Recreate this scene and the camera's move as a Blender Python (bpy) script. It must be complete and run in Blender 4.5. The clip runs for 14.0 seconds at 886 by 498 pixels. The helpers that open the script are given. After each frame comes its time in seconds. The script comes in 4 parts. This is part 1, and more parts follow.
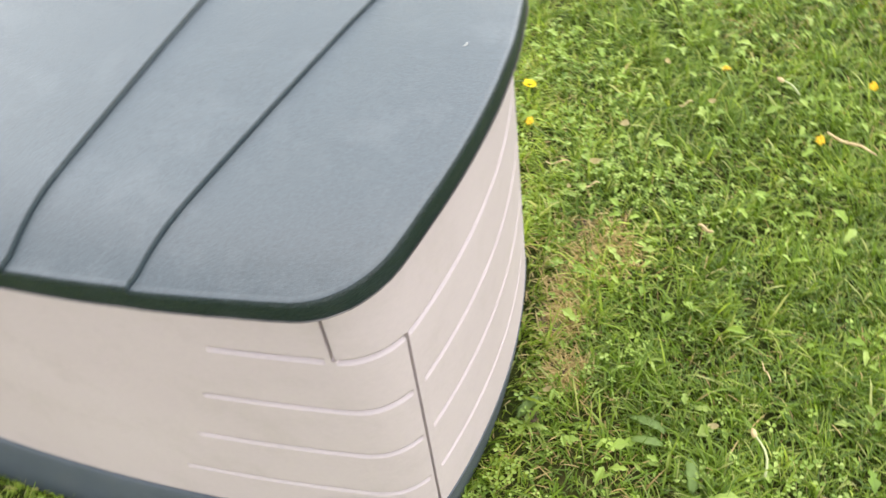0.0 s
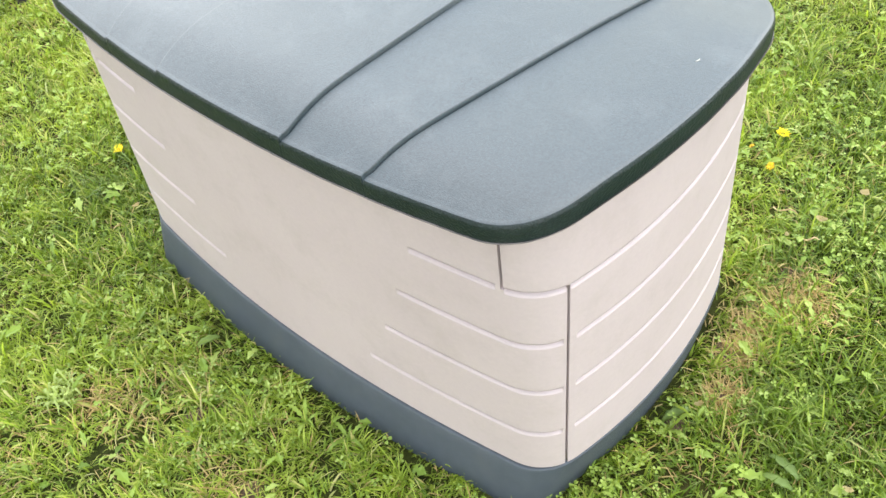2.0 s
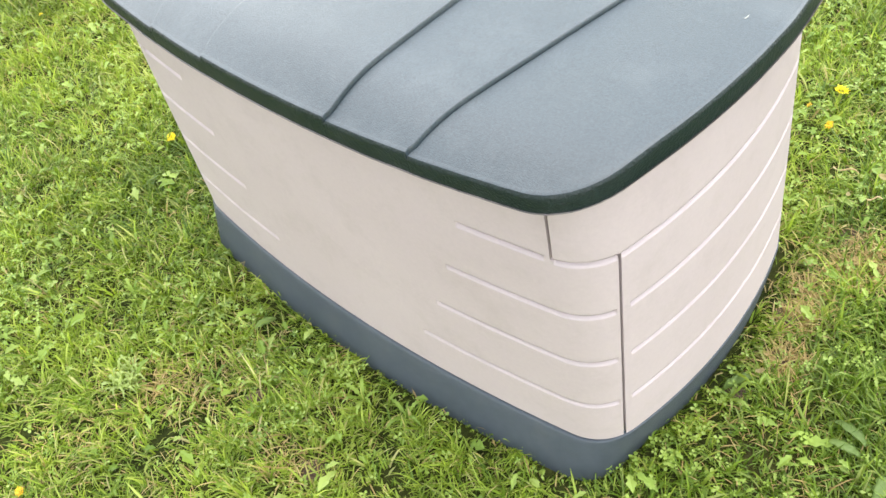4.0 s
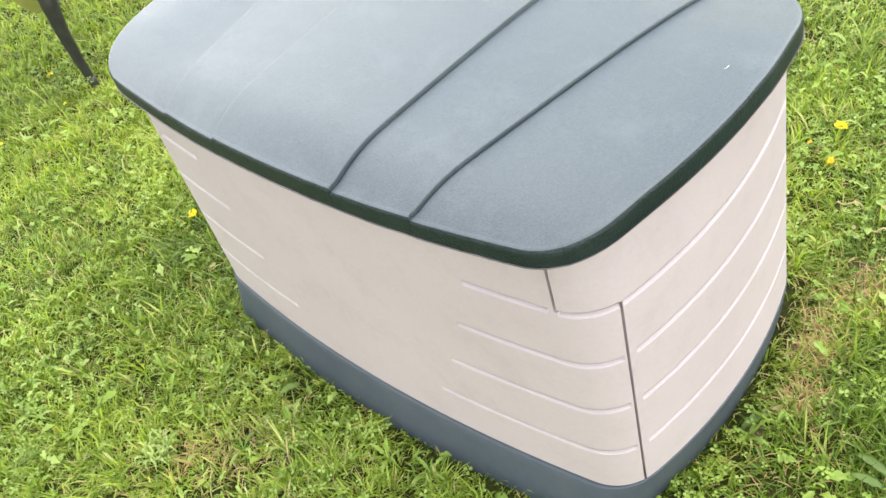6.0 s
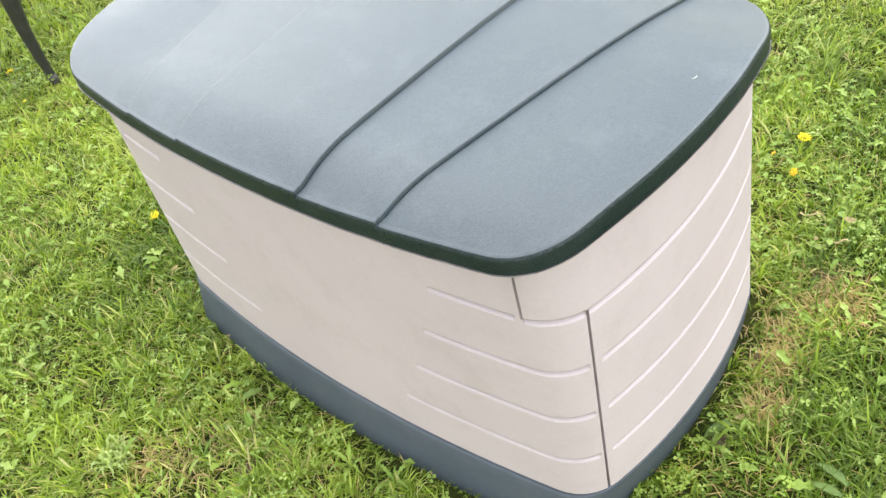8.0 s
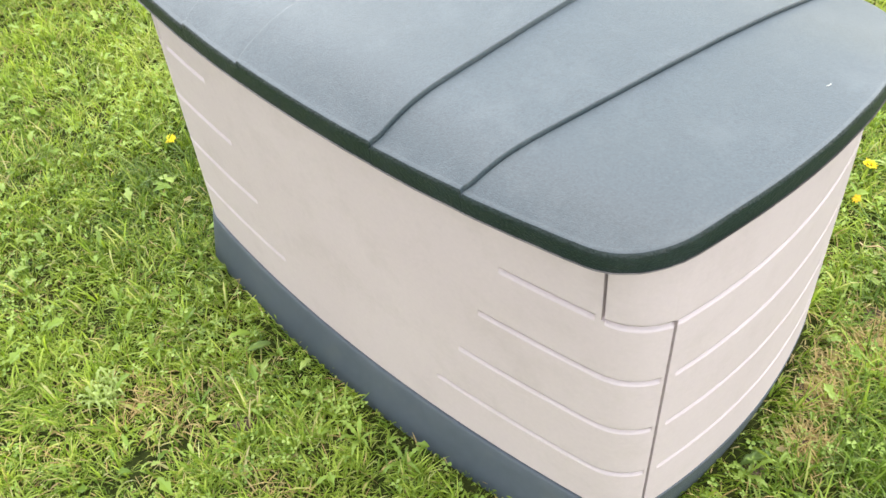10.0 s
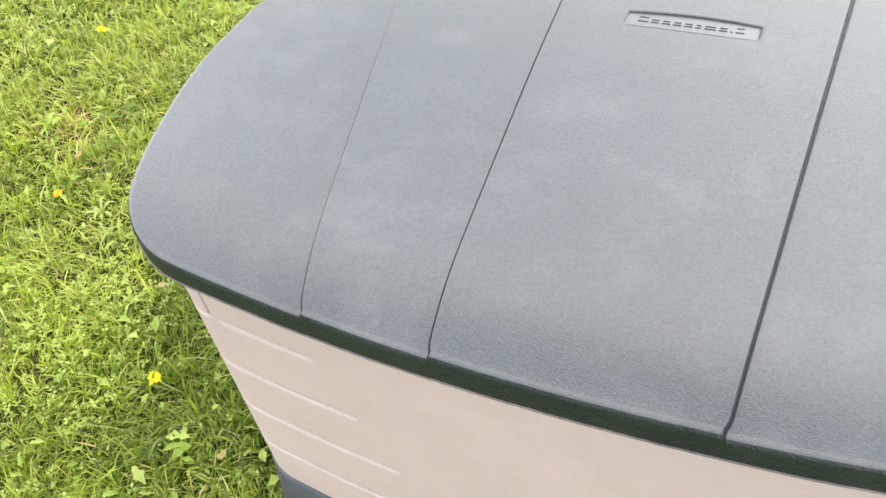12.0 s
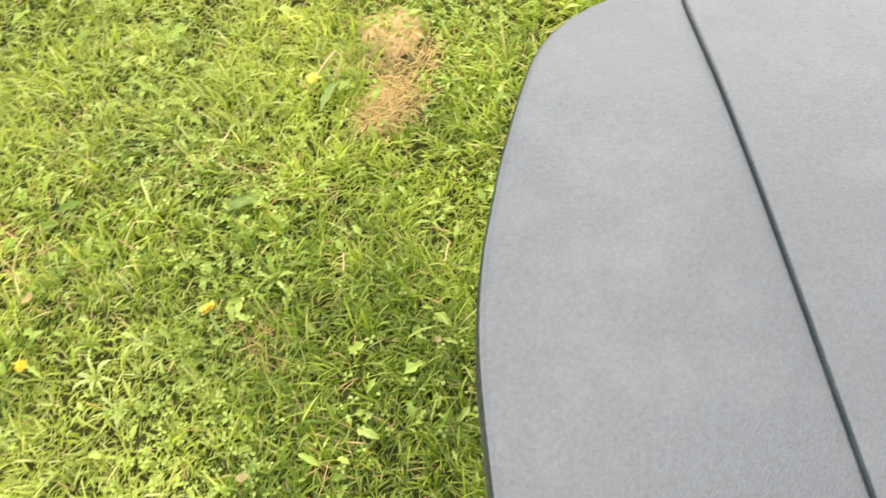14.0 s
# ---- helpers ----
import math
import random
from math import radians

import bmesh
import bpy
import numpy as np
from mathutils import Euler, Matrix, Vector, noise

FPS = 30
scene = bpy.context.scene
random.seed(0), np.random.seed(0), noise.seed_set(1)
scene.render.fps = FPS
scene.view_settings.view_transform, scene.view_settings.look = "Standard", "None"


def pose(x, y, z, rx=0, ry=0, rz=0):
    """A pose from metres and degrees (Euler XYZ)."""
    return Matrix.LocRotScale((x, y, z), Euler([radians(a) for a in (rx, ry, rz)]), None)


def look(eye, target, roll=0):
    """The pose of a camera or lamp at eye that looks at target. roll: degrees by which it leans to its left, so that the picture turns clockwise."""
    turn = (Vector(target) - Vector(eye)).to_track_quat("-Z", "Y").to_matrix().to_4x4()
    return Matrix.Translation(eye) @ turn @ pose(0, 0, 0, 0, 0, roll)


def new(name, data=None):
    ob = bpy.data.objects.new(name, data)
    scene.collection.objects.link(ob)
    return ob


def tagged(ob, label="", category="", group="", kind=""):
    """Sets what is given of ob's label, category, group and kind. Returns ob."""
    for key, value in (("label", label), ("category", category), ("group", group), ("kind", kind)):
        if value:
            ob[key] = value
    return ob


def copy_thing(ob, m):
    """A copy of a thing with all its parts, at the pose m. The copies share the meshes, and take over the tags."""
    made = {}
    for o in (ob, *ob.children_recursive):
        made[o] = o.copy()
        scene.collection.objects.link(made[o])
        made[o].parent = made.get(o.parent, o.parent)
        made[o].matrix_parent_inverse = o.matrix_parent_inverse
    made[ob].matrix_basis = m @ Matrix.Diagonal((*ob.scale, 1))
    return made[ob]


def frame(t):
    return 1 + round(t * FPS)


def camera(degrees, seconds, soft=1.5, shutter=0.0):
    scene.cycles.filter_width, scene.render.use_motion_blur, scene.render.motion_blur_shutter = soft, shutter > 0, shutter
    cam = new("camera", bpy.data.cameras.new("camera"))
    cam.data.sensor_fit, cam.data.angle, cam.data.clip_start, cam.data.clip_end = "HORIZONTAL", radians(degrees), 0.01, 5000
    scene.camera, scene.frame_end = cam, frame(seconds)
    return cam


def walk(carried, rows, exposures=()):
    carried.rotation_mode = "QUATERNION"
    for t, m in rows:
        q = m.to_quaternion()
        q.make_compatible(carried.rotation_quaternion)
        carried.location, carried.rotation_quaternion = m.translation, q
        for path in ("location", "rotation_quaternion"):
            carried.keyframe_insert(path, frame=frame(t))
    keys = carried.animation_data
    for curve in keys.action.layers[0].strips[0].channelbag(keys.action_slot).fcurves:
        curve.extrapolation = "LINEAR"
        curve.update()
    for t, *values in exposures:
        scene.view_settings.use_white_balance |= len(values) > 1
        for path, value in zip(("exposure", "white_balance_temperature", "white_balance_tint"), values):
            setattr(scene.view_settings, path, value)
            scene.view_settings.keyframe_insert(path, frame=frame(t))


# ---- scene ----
cam = camera(51.85, 14.0, 1.5, 0.2)
PATH = [
    (0.0, pose(0.7871, -0.7456, 1.3540, 38.81, 4.93, 17.29)),
    (0.2, pose(0.7654, -0.8242, 1.3900, 40.27, 0.41, 25.46)),
    (0.3, pose(0.7644, -0.8405, 1.4141, 40.44, 0.03, 28.87)),
    (0.5, pose(0.7724, -0.8667, 1.4098, 41.05, -1.03, 33.99)),
    (0.7, pose(0.8176, -0.8696, 1.4204, 40.48, 0.14, 37.63)),
    (1.0, pose(0.8661, -0.8519, 1.4064, 39.61, 1.49, 37.93)),
    (1.5, pose(0.9239, -0.8441, 1.4136, 41.32, 4.62, 39.45)),
    (2.0, pose(0.9450, -0.8602, 1.4205, 42.38, 5.77, 40.53)),
    (2.5, pose(0.9427, -0.8630, 1.4210, 41.75, 6.17, 41.04)),
    (3.0, pose(0.9504, -0.8594, 1.4121, 40.57, 9.27, 41.93)),
    (3.2, pose(0.9514, -0.8479, 1.4097, 40.57, 9.70, 41.60)),
    (5.3, pose(0.9666, -0.8599, 1.4183, 42.72, 11.41, 41.78)),
    (5.5, pose(0.9770, -0.8585, 1.4285, 42.81, 12.99, 41.67)),
    (6.0, pose(0.9979, -0.8456, 1.4403, 44.24, 13.71, 39.96)),
    (6.5, pose(0.9920, -0.8461, 1.4358, 44.64, 12.75, 39.75)),
    (7.0, pose(0.9834, -0.8508, 1.4378, 44.77, 11.81, 40.29)),
    (7.5, pose(0.9850, -0.8431, 1.4341, 44.56, 11.79, 39.60)),
    (7.7, pose(0.9902, -0.8428, 1.4347, 44.46, 11.81, 38.99)),
    (9.8, pose(0.8835, -0.8280, 1.3966, 42.56, 8.67, 40.69)),
    (10.0, pose(0.8202, -0.8738, 1.3781, 42.91, 4.08, 43.75)),
    (10.2, pose(0.7605, -0.8855, 1.3756, 42.36, 4.76, 40.37)),
    (10.5, pose(0.5993, -0.9263, 1.4109, 43.62, 2.20, 29.40)),
    (10.7, pose(0.5307, -0.9359, 1.4253, 45.04, 1.08, 21.73)),
    (11.0, pose(0.4602, -0.9384, 1.4390, 46.60, -1.01, 15.18)),
    (11.2, pose(0.4277, -0.9284, 1.4344, 47.70, 1.05, 15.45)),
    (11.5, pose(0.3153, -0.8743, 1.4105, 44.31, 4.23, 18.42)),
    (11.7, pose(0.2143, -0.8125, 1.3891, 41.86, 6.17, 20.74)),
    (12.0, pose(0.1349, -0.7509, 1.3716, 39.74, 7.42, 21.58)),
    (12.2, pose(0.1050, -0.7293, 1.3642, 38.92, 6.43, 19.52)),
    (12.5, pose(0.0459, -0.7194, 1.3615, 38.81, 5.00, 14.84)),
    (12.7, pose(-0.0481, -0.7167, 1.3645, 38.68, 3.25, 11.31)),
    (13.0, pose(-0.1572, -0.7105, 1.3730, 38.73, 2.26, 9.42)),
    (13.2, pose(-0.2415, -0.6866, 1.3661, 37.71, 1.31, 9.90)),
    (13.5, pose(-0.3857, -0.5739, 1.3287, 34.68, 3.50, 11.36)),
    (13.7, pose(-0.4779, -0.4642, 1.2867, 32.65, 4.91, 10.42)),
    (14.0, pose(-0.5170, -0.3670, 1.2682, 31.20, 4.58, 4.81)),
]
STOPS = 1.62
DRIFT = [(0.0, -0.1, 6700, 13), (1.5, 0.03, 6600, 11), (5.5, 0.02, 6600, 11), (6.0, 0.02, 6600, 11), (6.5, -0.06, 6600, 11), (7.7, -0.04, 6550, 11), (9.8, 0.0, 6550, 11), (11.0, 0.05, 6800, 14), (12.0, 0.05, 7050, 16), (13.0, 0.06, 7350, 18), (13.5, 0.02, 7400, 18), (14.0, 0.10, 7450, 18)]
walk(cam, PATH, [(t, STOPS + d, k, g) for t, d, k, g in DRIFT])

# ---- world and sun ----
SUN_ELEV, SUN_AZ = 76.0, 82.0           # bright, lightly veiled sky; azimuth counted from +x
world = bpy.data.worlds.new("sky")
scene.world = world
world.use_nodes = True
wn = world.node_tree
wn.nodes.clear()
sky = wn.nodes.new("ShaderNodeTexSky")
sky.sky_type = "NISHITA"
sky.sun_disc = False
sky.sun_elevation = radians(SUN_ELEV)
sky.sun_rotation = radians(90 - SUN_AZ)
sky.dust_density, sky.air_density, sky.ozone_density = 0.4, 2.0, 1.0
veil = wn.nodes.new("ShaderNodeHueSaturation")
bg = wn.nodes.new("ShaderNodeBackground")
bg.inputs["Strength"].default_value = 0.15
wo = wn.nodes.new("ShaderNodeOutputWorld")
wn.links.new(sky.outputs["Color"], veil.inputs["Color"])
aim = wn.nodes.new("ShaderNodeTexCoord")
drift = wn.nodes.new("ShaderNodeMapping")
drift.inputs["Location"].default_value = (-3.986, -7.848, 4.973)
cloud = wn.nodes.new("ShaderNodeTexNoise")
cloud.inputs["Scale"].default_value, cloud.inputs["Detail"].default_value = 1.1, 4.0
cover = wn.nodes.new("ShaderNodeMapRange")          # broken thin cloud over the whole sky
cover.inputs["From Min"].default_value, cover.inputs["From Max"].default_value = 0.36, 0.64
cover.inputs["To Min"].default_value, cover.inputs["To Max"].default_value = 0.45, 1.65
blue = wn.nodes.new("ShaderNodeMapRange")           # blue between the clouds, white where they thicken
blue.inputs["From Min"].default_value, blue.inputs["From Max"].default_value = 0.38, 0.62
blue.inputs["To Min"].default_value, blue.inputs["To Max"].default_value = 0.66, 0.22
lit = wn.nodes.new("ShaderNodeVectorMath")
lit.operation = "SCALE"
height = wn.nodes.new("ShaderNodeSeparateXYZ")
haze = wn.nodes.new("ShaderNodeMapRange")           # the haze pales the sky towards the horizon
haze.inputs["From Min"].default_value, haze.inputs["From Max"].default_value = 0.42, 0.88
haze.inputs["To Min"].default_value, haze.inputs["To Max"].default_value = 1.45, 0.80
veiled = wn.nodes.new("ShaderNodeMath")
veiled.operation = "MULTIPLY"
wn.links.new(aim.outputs["Generated"], height.inputs["Vector"])
wn.links.new(height.outputs["Z"], haze.inputs["Value"])
wn.links.new(haze.outputs["Result"], veiled.inputs[0])
wn.links.new(cover.outputs["Result"], veiled.inputs[1])
wn.links.new(aim.outputs["Generated"], drift.inputs["Vector"])
wn.links.new(drift.outputs["Vector"], cloud.inputs["Vector"])
wn.links.new(cloud.outputs["Fac"], cover.inputs["Value"])
wn.links.new(cloud.outputs["Fac"], blue.inputs["Value"])
wn.links.new(blue.outputs["Result"], veil.inputs["Saturation"])
wn.links.new(veil.outputs["Color"], lit.inputs[0])
wn.links.new(veiled.outputs["Value"], lit.inputs["Scale"])
wn.links.new(lit.outputs["Vector"], bg.inputs["Color"])
wn.links.new(bg.outputs["Background"], wo.inputs["Surface"])

sun_data = bpy.data.lights.new("sun", "SUN")
sun_data.energy, sun_data.angle, sun_data.color = 0.88, radians(60), (1.0, 0.955, 0.90)
sun = new("sun", sun_data)
se, sa = radians(SUN_ELEV), radians(SUN_AZ)
sun_dir = Vector((math.cos(se) * math.cos(sa), math.cos(se) * math.sin(sa), math.sin(se)))
sun.matrix_world = look(sun_dir * 20, (0, 0, 0))

GROUND = 0.018                           # the lawn lies level, a little above the foot of the box


def ground_z(x, y):
    return GROUND


# ---- materials ----
def material(name):
    m = bpy.data.materials.new(name)
    m.use_nodes = True
    nt = m.node_tree
    nt.nodes.clear()
    out = nt.nodes.new("ShaderNodeOutputMaterial")
    p = nt.nodes.new("ShaderNodeBsdfPrincipled")
    nt.links.new(p.outputs["BSDF"], out.inputs["Surface"])
    return m, nt, p, out


def add_noise(nt, scale, detail=3.0, rough=0.55, vec=None):
    n = nt.nodes.new("ShaderNodeTexNoise")
    n.inputs["Scale"].default_value, n.inputs["Detail"].default_value = scale, detail
    n.inputs["Roughness"].default_value = rough
    if vec is None:
        c = nt.nodes.new("ShaderNodeTexCoord")
        vec = c.outputs["Object"]
    nt.links.new(vec, n.inputs["Vector"])
    return n


def ramp(nt, fac, stops):
    r = nt.nodes.new("ShaderNodeValToRGB")
    r.color_ramp.elements[0].position, r.color_ramp.elements[0].color = stops[0][0], (*stops[0][1], 1)
    r.color_ramp.elements[1].position, r.color_ramp.elements[1].color = stops[-1][0], (*stops[-1][1], 1)
    for pos, col in stops[1:-1]:
        e = r.color_ramp.elements.new(pos)
        e.color = (*col, 1)
    nt.links.new(fac, r.inputs["Fac"])
    return r


def mix_col(nt, a, b, fac, mode="MIX"):
    m = nt.nodes.new("ShaderNodeMix")
    m.data_type, m.blend_type = "RGBA", mode
    for sock, v in (("Factor", fac), ("A", a), ("B", b)):
        s = [i for i in m.inputs if i.name == sock and i.enabled][0]
        if isinstance(v, (int, float)):
            s.default_value = v
        elif isinstance(v, tuple):
            s.default_value = (*v, 1)
        else:
            nt.links.new(v, s)
    return [o for o in m.outputs if o.enabled][0]


def add_bump(nt, p, height, strength, dist):
    b = nt.nodes.new("ShaderNodeBump")
    b.inputs["Strength"].default_value, b.inputs["Distance"].default_value = strength, dist
    nt.links.new(height, b.inputs["Height"])
    nt.links.new(b.outputs["Normal"], p.inputs["Normal"])
    return b


def plastic(name, col_a, col_b, rough_a, rough_b, pebble, pebble_str, dirt=(0.3, 0.27, 0.22), dirt_amt=0.15, speckle=0.08, speck_scale=60.0):
    """Moulded resin: a fine leathery grain, a faded film in broad patches and small scuffs."""
    m, nt, p, out = material(name)
    broad = add_noise(nt, 3.5, 4.0)
    fine = add_noise(nt, speck_scale, 3.0)
    film = ramp(nt, broad.outputs["Fac"], [(0.35, col_a), (0.68, col_b)])
    speck = ramp(nt, fine.outputs["Fac"], [(0.3, (1 - speckle,) * 3), (0.7, (1 + speckle,) * 3)])
    col = mix_col(nt, film.outputs["Color"], speck.outputs["Color"], 1.0, "MULTIPLY")
    smear = add_noise(nt, 11.0, 6.0, 0.7)
    mask = ramp(nt, smear.outputs["Fac"], [(0.50, (0, 0, 0)), (0.74, (dirt_amt,) * 3)])
    col = mix_col(nt, col, dirt, mask.outputs["Color"])
    nt.links.new(col, p.inputs["Base Color"])
    rr = nt.nodes.new("ShaderNodeMapRange")
    rr.inputs["To Min"].default_value, rr.inputs["To Max"].default_value = rough_a, rough_b
    nt.links.new(smear.outputs["Fac"], rr.inputs["Value"])
    nt.links.new(rr.outputs["Result"], p.inputs["Roughness"])
    grain, worm = add_noise(nt, pebble, 2.0, 0.5), add_noise(nt, pebble * 0.6, 1.0, 0.5)
    relief = nt.nodes.new("ShaderNodeMath")
    relief.operation = "ADD"
    nt.links.new(grain.outputs["Fac"], relief.inputs[0])
    nt.links.new(worm.outputs["Fac"], relief.inputs[1])
    add_bump(nt, p, relief.outputs["Value"], pebble_str, 0.001)
    return m


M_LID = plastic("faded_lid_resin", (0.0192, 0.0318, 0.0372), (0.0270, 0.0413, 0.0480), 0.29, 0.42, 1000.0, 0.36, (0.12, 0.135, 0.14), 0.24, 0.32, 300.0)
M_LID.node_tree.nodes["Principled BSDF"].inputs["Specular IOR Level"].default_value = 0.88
# Darker than the lid: less faded, plus its sideways-facing shade put in the colour.
M_RIM = plastic("shaded_green_resin", (0.0055, 0.0140, 0.0138), (0.0090, 0.0185, 0.0182), 0.38, 0.5, 420.0, 1.0, (0.06, 0.07, 0.068), 0.15, 0.3, 260.0)
M_BEAD = plastic("pale_bead_resin", (0.060, 0.055, 0.052), (0.150, 0.125, 0.118), 0.45, 0.6, 500.0, 0.5, (0.26, 0.22, 0.20), 0.6, 0.3, 90.0)
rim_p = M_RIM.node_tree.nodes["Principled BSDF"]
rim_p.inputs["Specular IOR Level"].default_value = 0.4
M_BASE = plastic("base_resin", (0.045, 0.056, 0.070), (0.056, 0.067, 0.082), 0.45, 0.58, 900.0, 0.4, (0.12, 0.12, 0.11), 0.2)
M_TAN = plastic("tan_resin", (0.424, 0.352, 0.350), (0.450, 0.377, 0.375), 0.5, 0.6, 700.0, 0.12, (0.33, 0.275, 0.25), 0.36, 0.022, 140.0)
# Base colour lighter than the lid, standing in for sky the tilted plate reflects.
M_EMBLEM = plastic("emblem_resin", (0.034, 0.047, 0.052), (0.042, 0.056, 0.061), 0.30, 0.38, 300.0, 0.08)
M_EMBLEM.node_tree.nodes["Principled BSDF"].inputs["Specular IOR Level"].default_value = 0.88


def leafy(name, stops, patch, rough=0.5, amount=0.35):
    """Leaf tissue: one tint a leaf, patches over the lawn, light passing through."""
    m, nt, p, out = material(name)
    geo = nt.nodes.new("ShaderNodeNewGeometry")
    tint = ramp(nt, geo.outputs["Random Per Island"], stops)
    area = add_noise(nt, 2.2, 3.0, 0.6, geo.outputs["Position"])
    area2 = add_noise(nt, 9.0, 2.0, 0.6, geo.outputs["Position"])
    am = ramp(nt, area.outputs["Fac"], [(0.38, (0, 0, 0)), (0.68, (0.65, 0.65, 0.65))])
    col = mix_col(nt, tint.outputs["Color"], patch, am.outputs["Color"])
    lift = ramp(nt, area2.outputs["Fac"], [(0.3, (0.8, 0.82, 0.8)), (0.7, (1.18, 1.15, 1.1))])
    col = mix_col(nt, col, lift.outputs["Color"], 1.0, "MULTIPLY")
    nt.links.new(col, p.inputs["Base Color"])
    p.inputs["Roughness"].default_value = rough
    p.inputs["Specular IOR Level"].default_value = 0.3
    tr = nt.nodes.new("ShaderNodeBsdfTranslucent")
    tcol = mix_col(nt, col, (1.25, 1.25, 0.55), 1.0, "MULTIPLY")
    nt.links.new(tcol, tr.inputs["Color"])
    mx = nt.nodes.new("ShaderNodeMixShader")
    mx.inputs["Fac"].default_value = amount
    nt.links.new(p.outputs["BSDF"], mx.inputs[1])
    nt.links.new(tr.outputs["BSDF"], mx.inputs[2])
    nt.links.new(mx.outputs["Shader"], out.inputs["Surface"])
    return m


M_GRASS = leafy("grass_blade", [(0.0, (0.120, 0.205, 0.020)), (0.35, (0.235, 0.340, 0.042)), (0.70, (0.375, 0.475, 0.075)), (0.88, (0.51, 0.57, 0.14)), (0.95, (0.62, 0.55, 0.28)), (1.0, (0.42, 0.29, 0.15))], (0.37, 0.46, 0.062), 0.45, amount=0.42)
# Darker copy of the grass, with the shade near the box in its colour.
M_LUSH_SHADE = leafy("shaded_lush_blade", [(0.0, (0.055, 0.110, 0.010)), (0.45, (0.130, 0.205, 0.020)), (0.85, (0.24, 0.32, 0.038)), (1.0, (0.46, 0.45, 0.17))], (0.15, 0.24, 0.022), 0.36, amount=0.28)
M_PALEGRASS = leafy("pale_grass_blade", [(0.0, (0.16, 0.23, 0.030)), (0.4, (0.32, 0.40, 0.065)), (0.8, (0.49, 0.55, 0.16)), (1.0, (0.64, 0.63, 0.36))], (0.43, 0.49, 0.12), 0.45, amount=0.42)
M_CLOVER = leafy("clover_leaf", [(0.0, (0.13, 0.22, 0.030)), (0.5, (0.24, 0.35, 0.06)), (1.0, (0.42, 0.51, 0.15))], (0.30, 0.40, 0.07), 0.42, amount=0.3)
M_SAND, nt, p, out = material("bare_sandy_earth")
ns = add_noise(nt, 90.0, 5.0, 0.65)
nt.links.new(ramp(nt, ns.outputs["Fac"], [(0.32, (0.42, 0.26, 0.12)), (0.55, (0.62, 0.41, 0.21)), (0.75, (0.72, 0.51, 0.29))]).outputs["Color"], p.inputs["Base Color"])
p.inputs["Roughness"].default_value = 0.95
add_bump(nt, p, ns.outputs["Fac"], 0.7, 0.006)
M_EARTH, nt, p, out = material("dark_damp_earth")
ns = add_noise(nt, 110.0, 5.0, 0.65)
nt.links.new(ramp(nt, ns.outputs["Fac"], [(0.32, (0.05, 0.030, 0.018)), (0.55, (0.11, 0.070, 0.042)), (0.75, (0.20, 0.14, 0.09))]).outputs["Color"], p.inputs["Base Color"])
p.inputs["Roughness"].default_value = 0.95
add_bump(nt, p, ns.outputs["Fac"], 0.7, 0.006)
M_WEED = leafy("weed_leaf", [(0.0, (0.14, 0.23, 0.030)), (0.5, (0.25, 0.36, 0.06)), (1.0, (0.40, 0.49, 0.14))], (0.28, 0.38, 0.07), 0.42, amount=0.3)
M_PALEWEED = leafy("pale_weed_leaf", [(0.0, (0.27, 0.36, 0.10)), (1.0, (0.46, 0.52, 0.20))], (0.36, 0.44, 0.14), 0.5, amount=0.3)
M_BIGLEAF = leafy("large_dandelion_leaf", [(0.0, (0.26, 0.37, 0.12)), (1.0, (0.36, 0.46, 0.18))], (0.30, 0.41, 0.14), 0.42, amount=0.3)
M_DRY = leafy("dry_grass", [(0.0, (0.30, 0.20, 0.08)), (0.5, (0.48, 0.35, 0.14)), (1.0, (0.62, 0.49, 0.23))], (0.44, 0.31, 0.12), 0.7, amount=0.2)
M_HUSKLEAF = leafy("pale_dry_leaf", [(0.0, (0.46, 0.37, 0.18)), (1.0, (0.64, 0.55, 0.31))], (0.56, 0.46, 0.25), 0.7, amount=0.2)
M_STEM = leafy("flower_stem", [(0.0, (0.16, 0.25, 0.06)), (1.0, (0.24, 0.30, 0.10))], (0.2, 0.28, 0.08))
M_STALK = leafy("pale_stalk", [(0.0, (0.42, 0.46, 0.22)), (1.0, (0.55, 0.56, 0.32))], (0.5, 0.52, 0.28), 0.5, amount=0.2)
M_PETAL = leafy("yellow_petal", [(0.0, (0.84, 0.62, 0.012)), (1.0, (0.92, 0.78, 0.04))], (0.88, 0.70, 0.025), 0.6, amount=0.25)
M_PETAL_PALE = leafy("pale_petal", [(0.0, (0.50, 0.47, 0.08)), (1.0, (0.66, 0.60, 0.14))], (0.6, 0.55, 0.1), 0.6, amount=0.25)
M_PETAL_OLD = leafy("orange_petal", [(0.0, (0.76, 0.44, 0.02)), (1.0, (0.84, 0.60, 0.05))], (0.80, 0.53, 0.04), 0.6, amount=0.25)

M_SOIL, nt, p, out = material("soil_and_thatch")
c = nt.nodes.new("ShaderNodeNewGeometry").outputs["Position"]
n1, n2 = add_noise(nt, 4.0, 5.0, 0.6, c), add_noise(nt, 70.0, 4.0, 0.7, c)
ra = ramp(nt, n1.outputs["Fac"], [(0.35, (0.030, 0.040, 0.009)), (0.6, (0.048, 0.052, 0.013)), (0.78, (0.085, 0.070, 0.028))])
rb = ramp(nt, n2.outputs["Fac"], [(0.3, (0.5, 0.5, 0.5)), (0.7, (1.3, 1.3, 1.2))])
nt.links.new(mix_col(nt, ra.outputs["Color"], rb.outputs["Color"], 1.0, "MULTIPLY"), p.inputs["Base Color"])
p.inputs["Roughness"].default_value = 0.95
add_bump(nt, p, n2.outputs["Fac"], 0.8, 0.01)
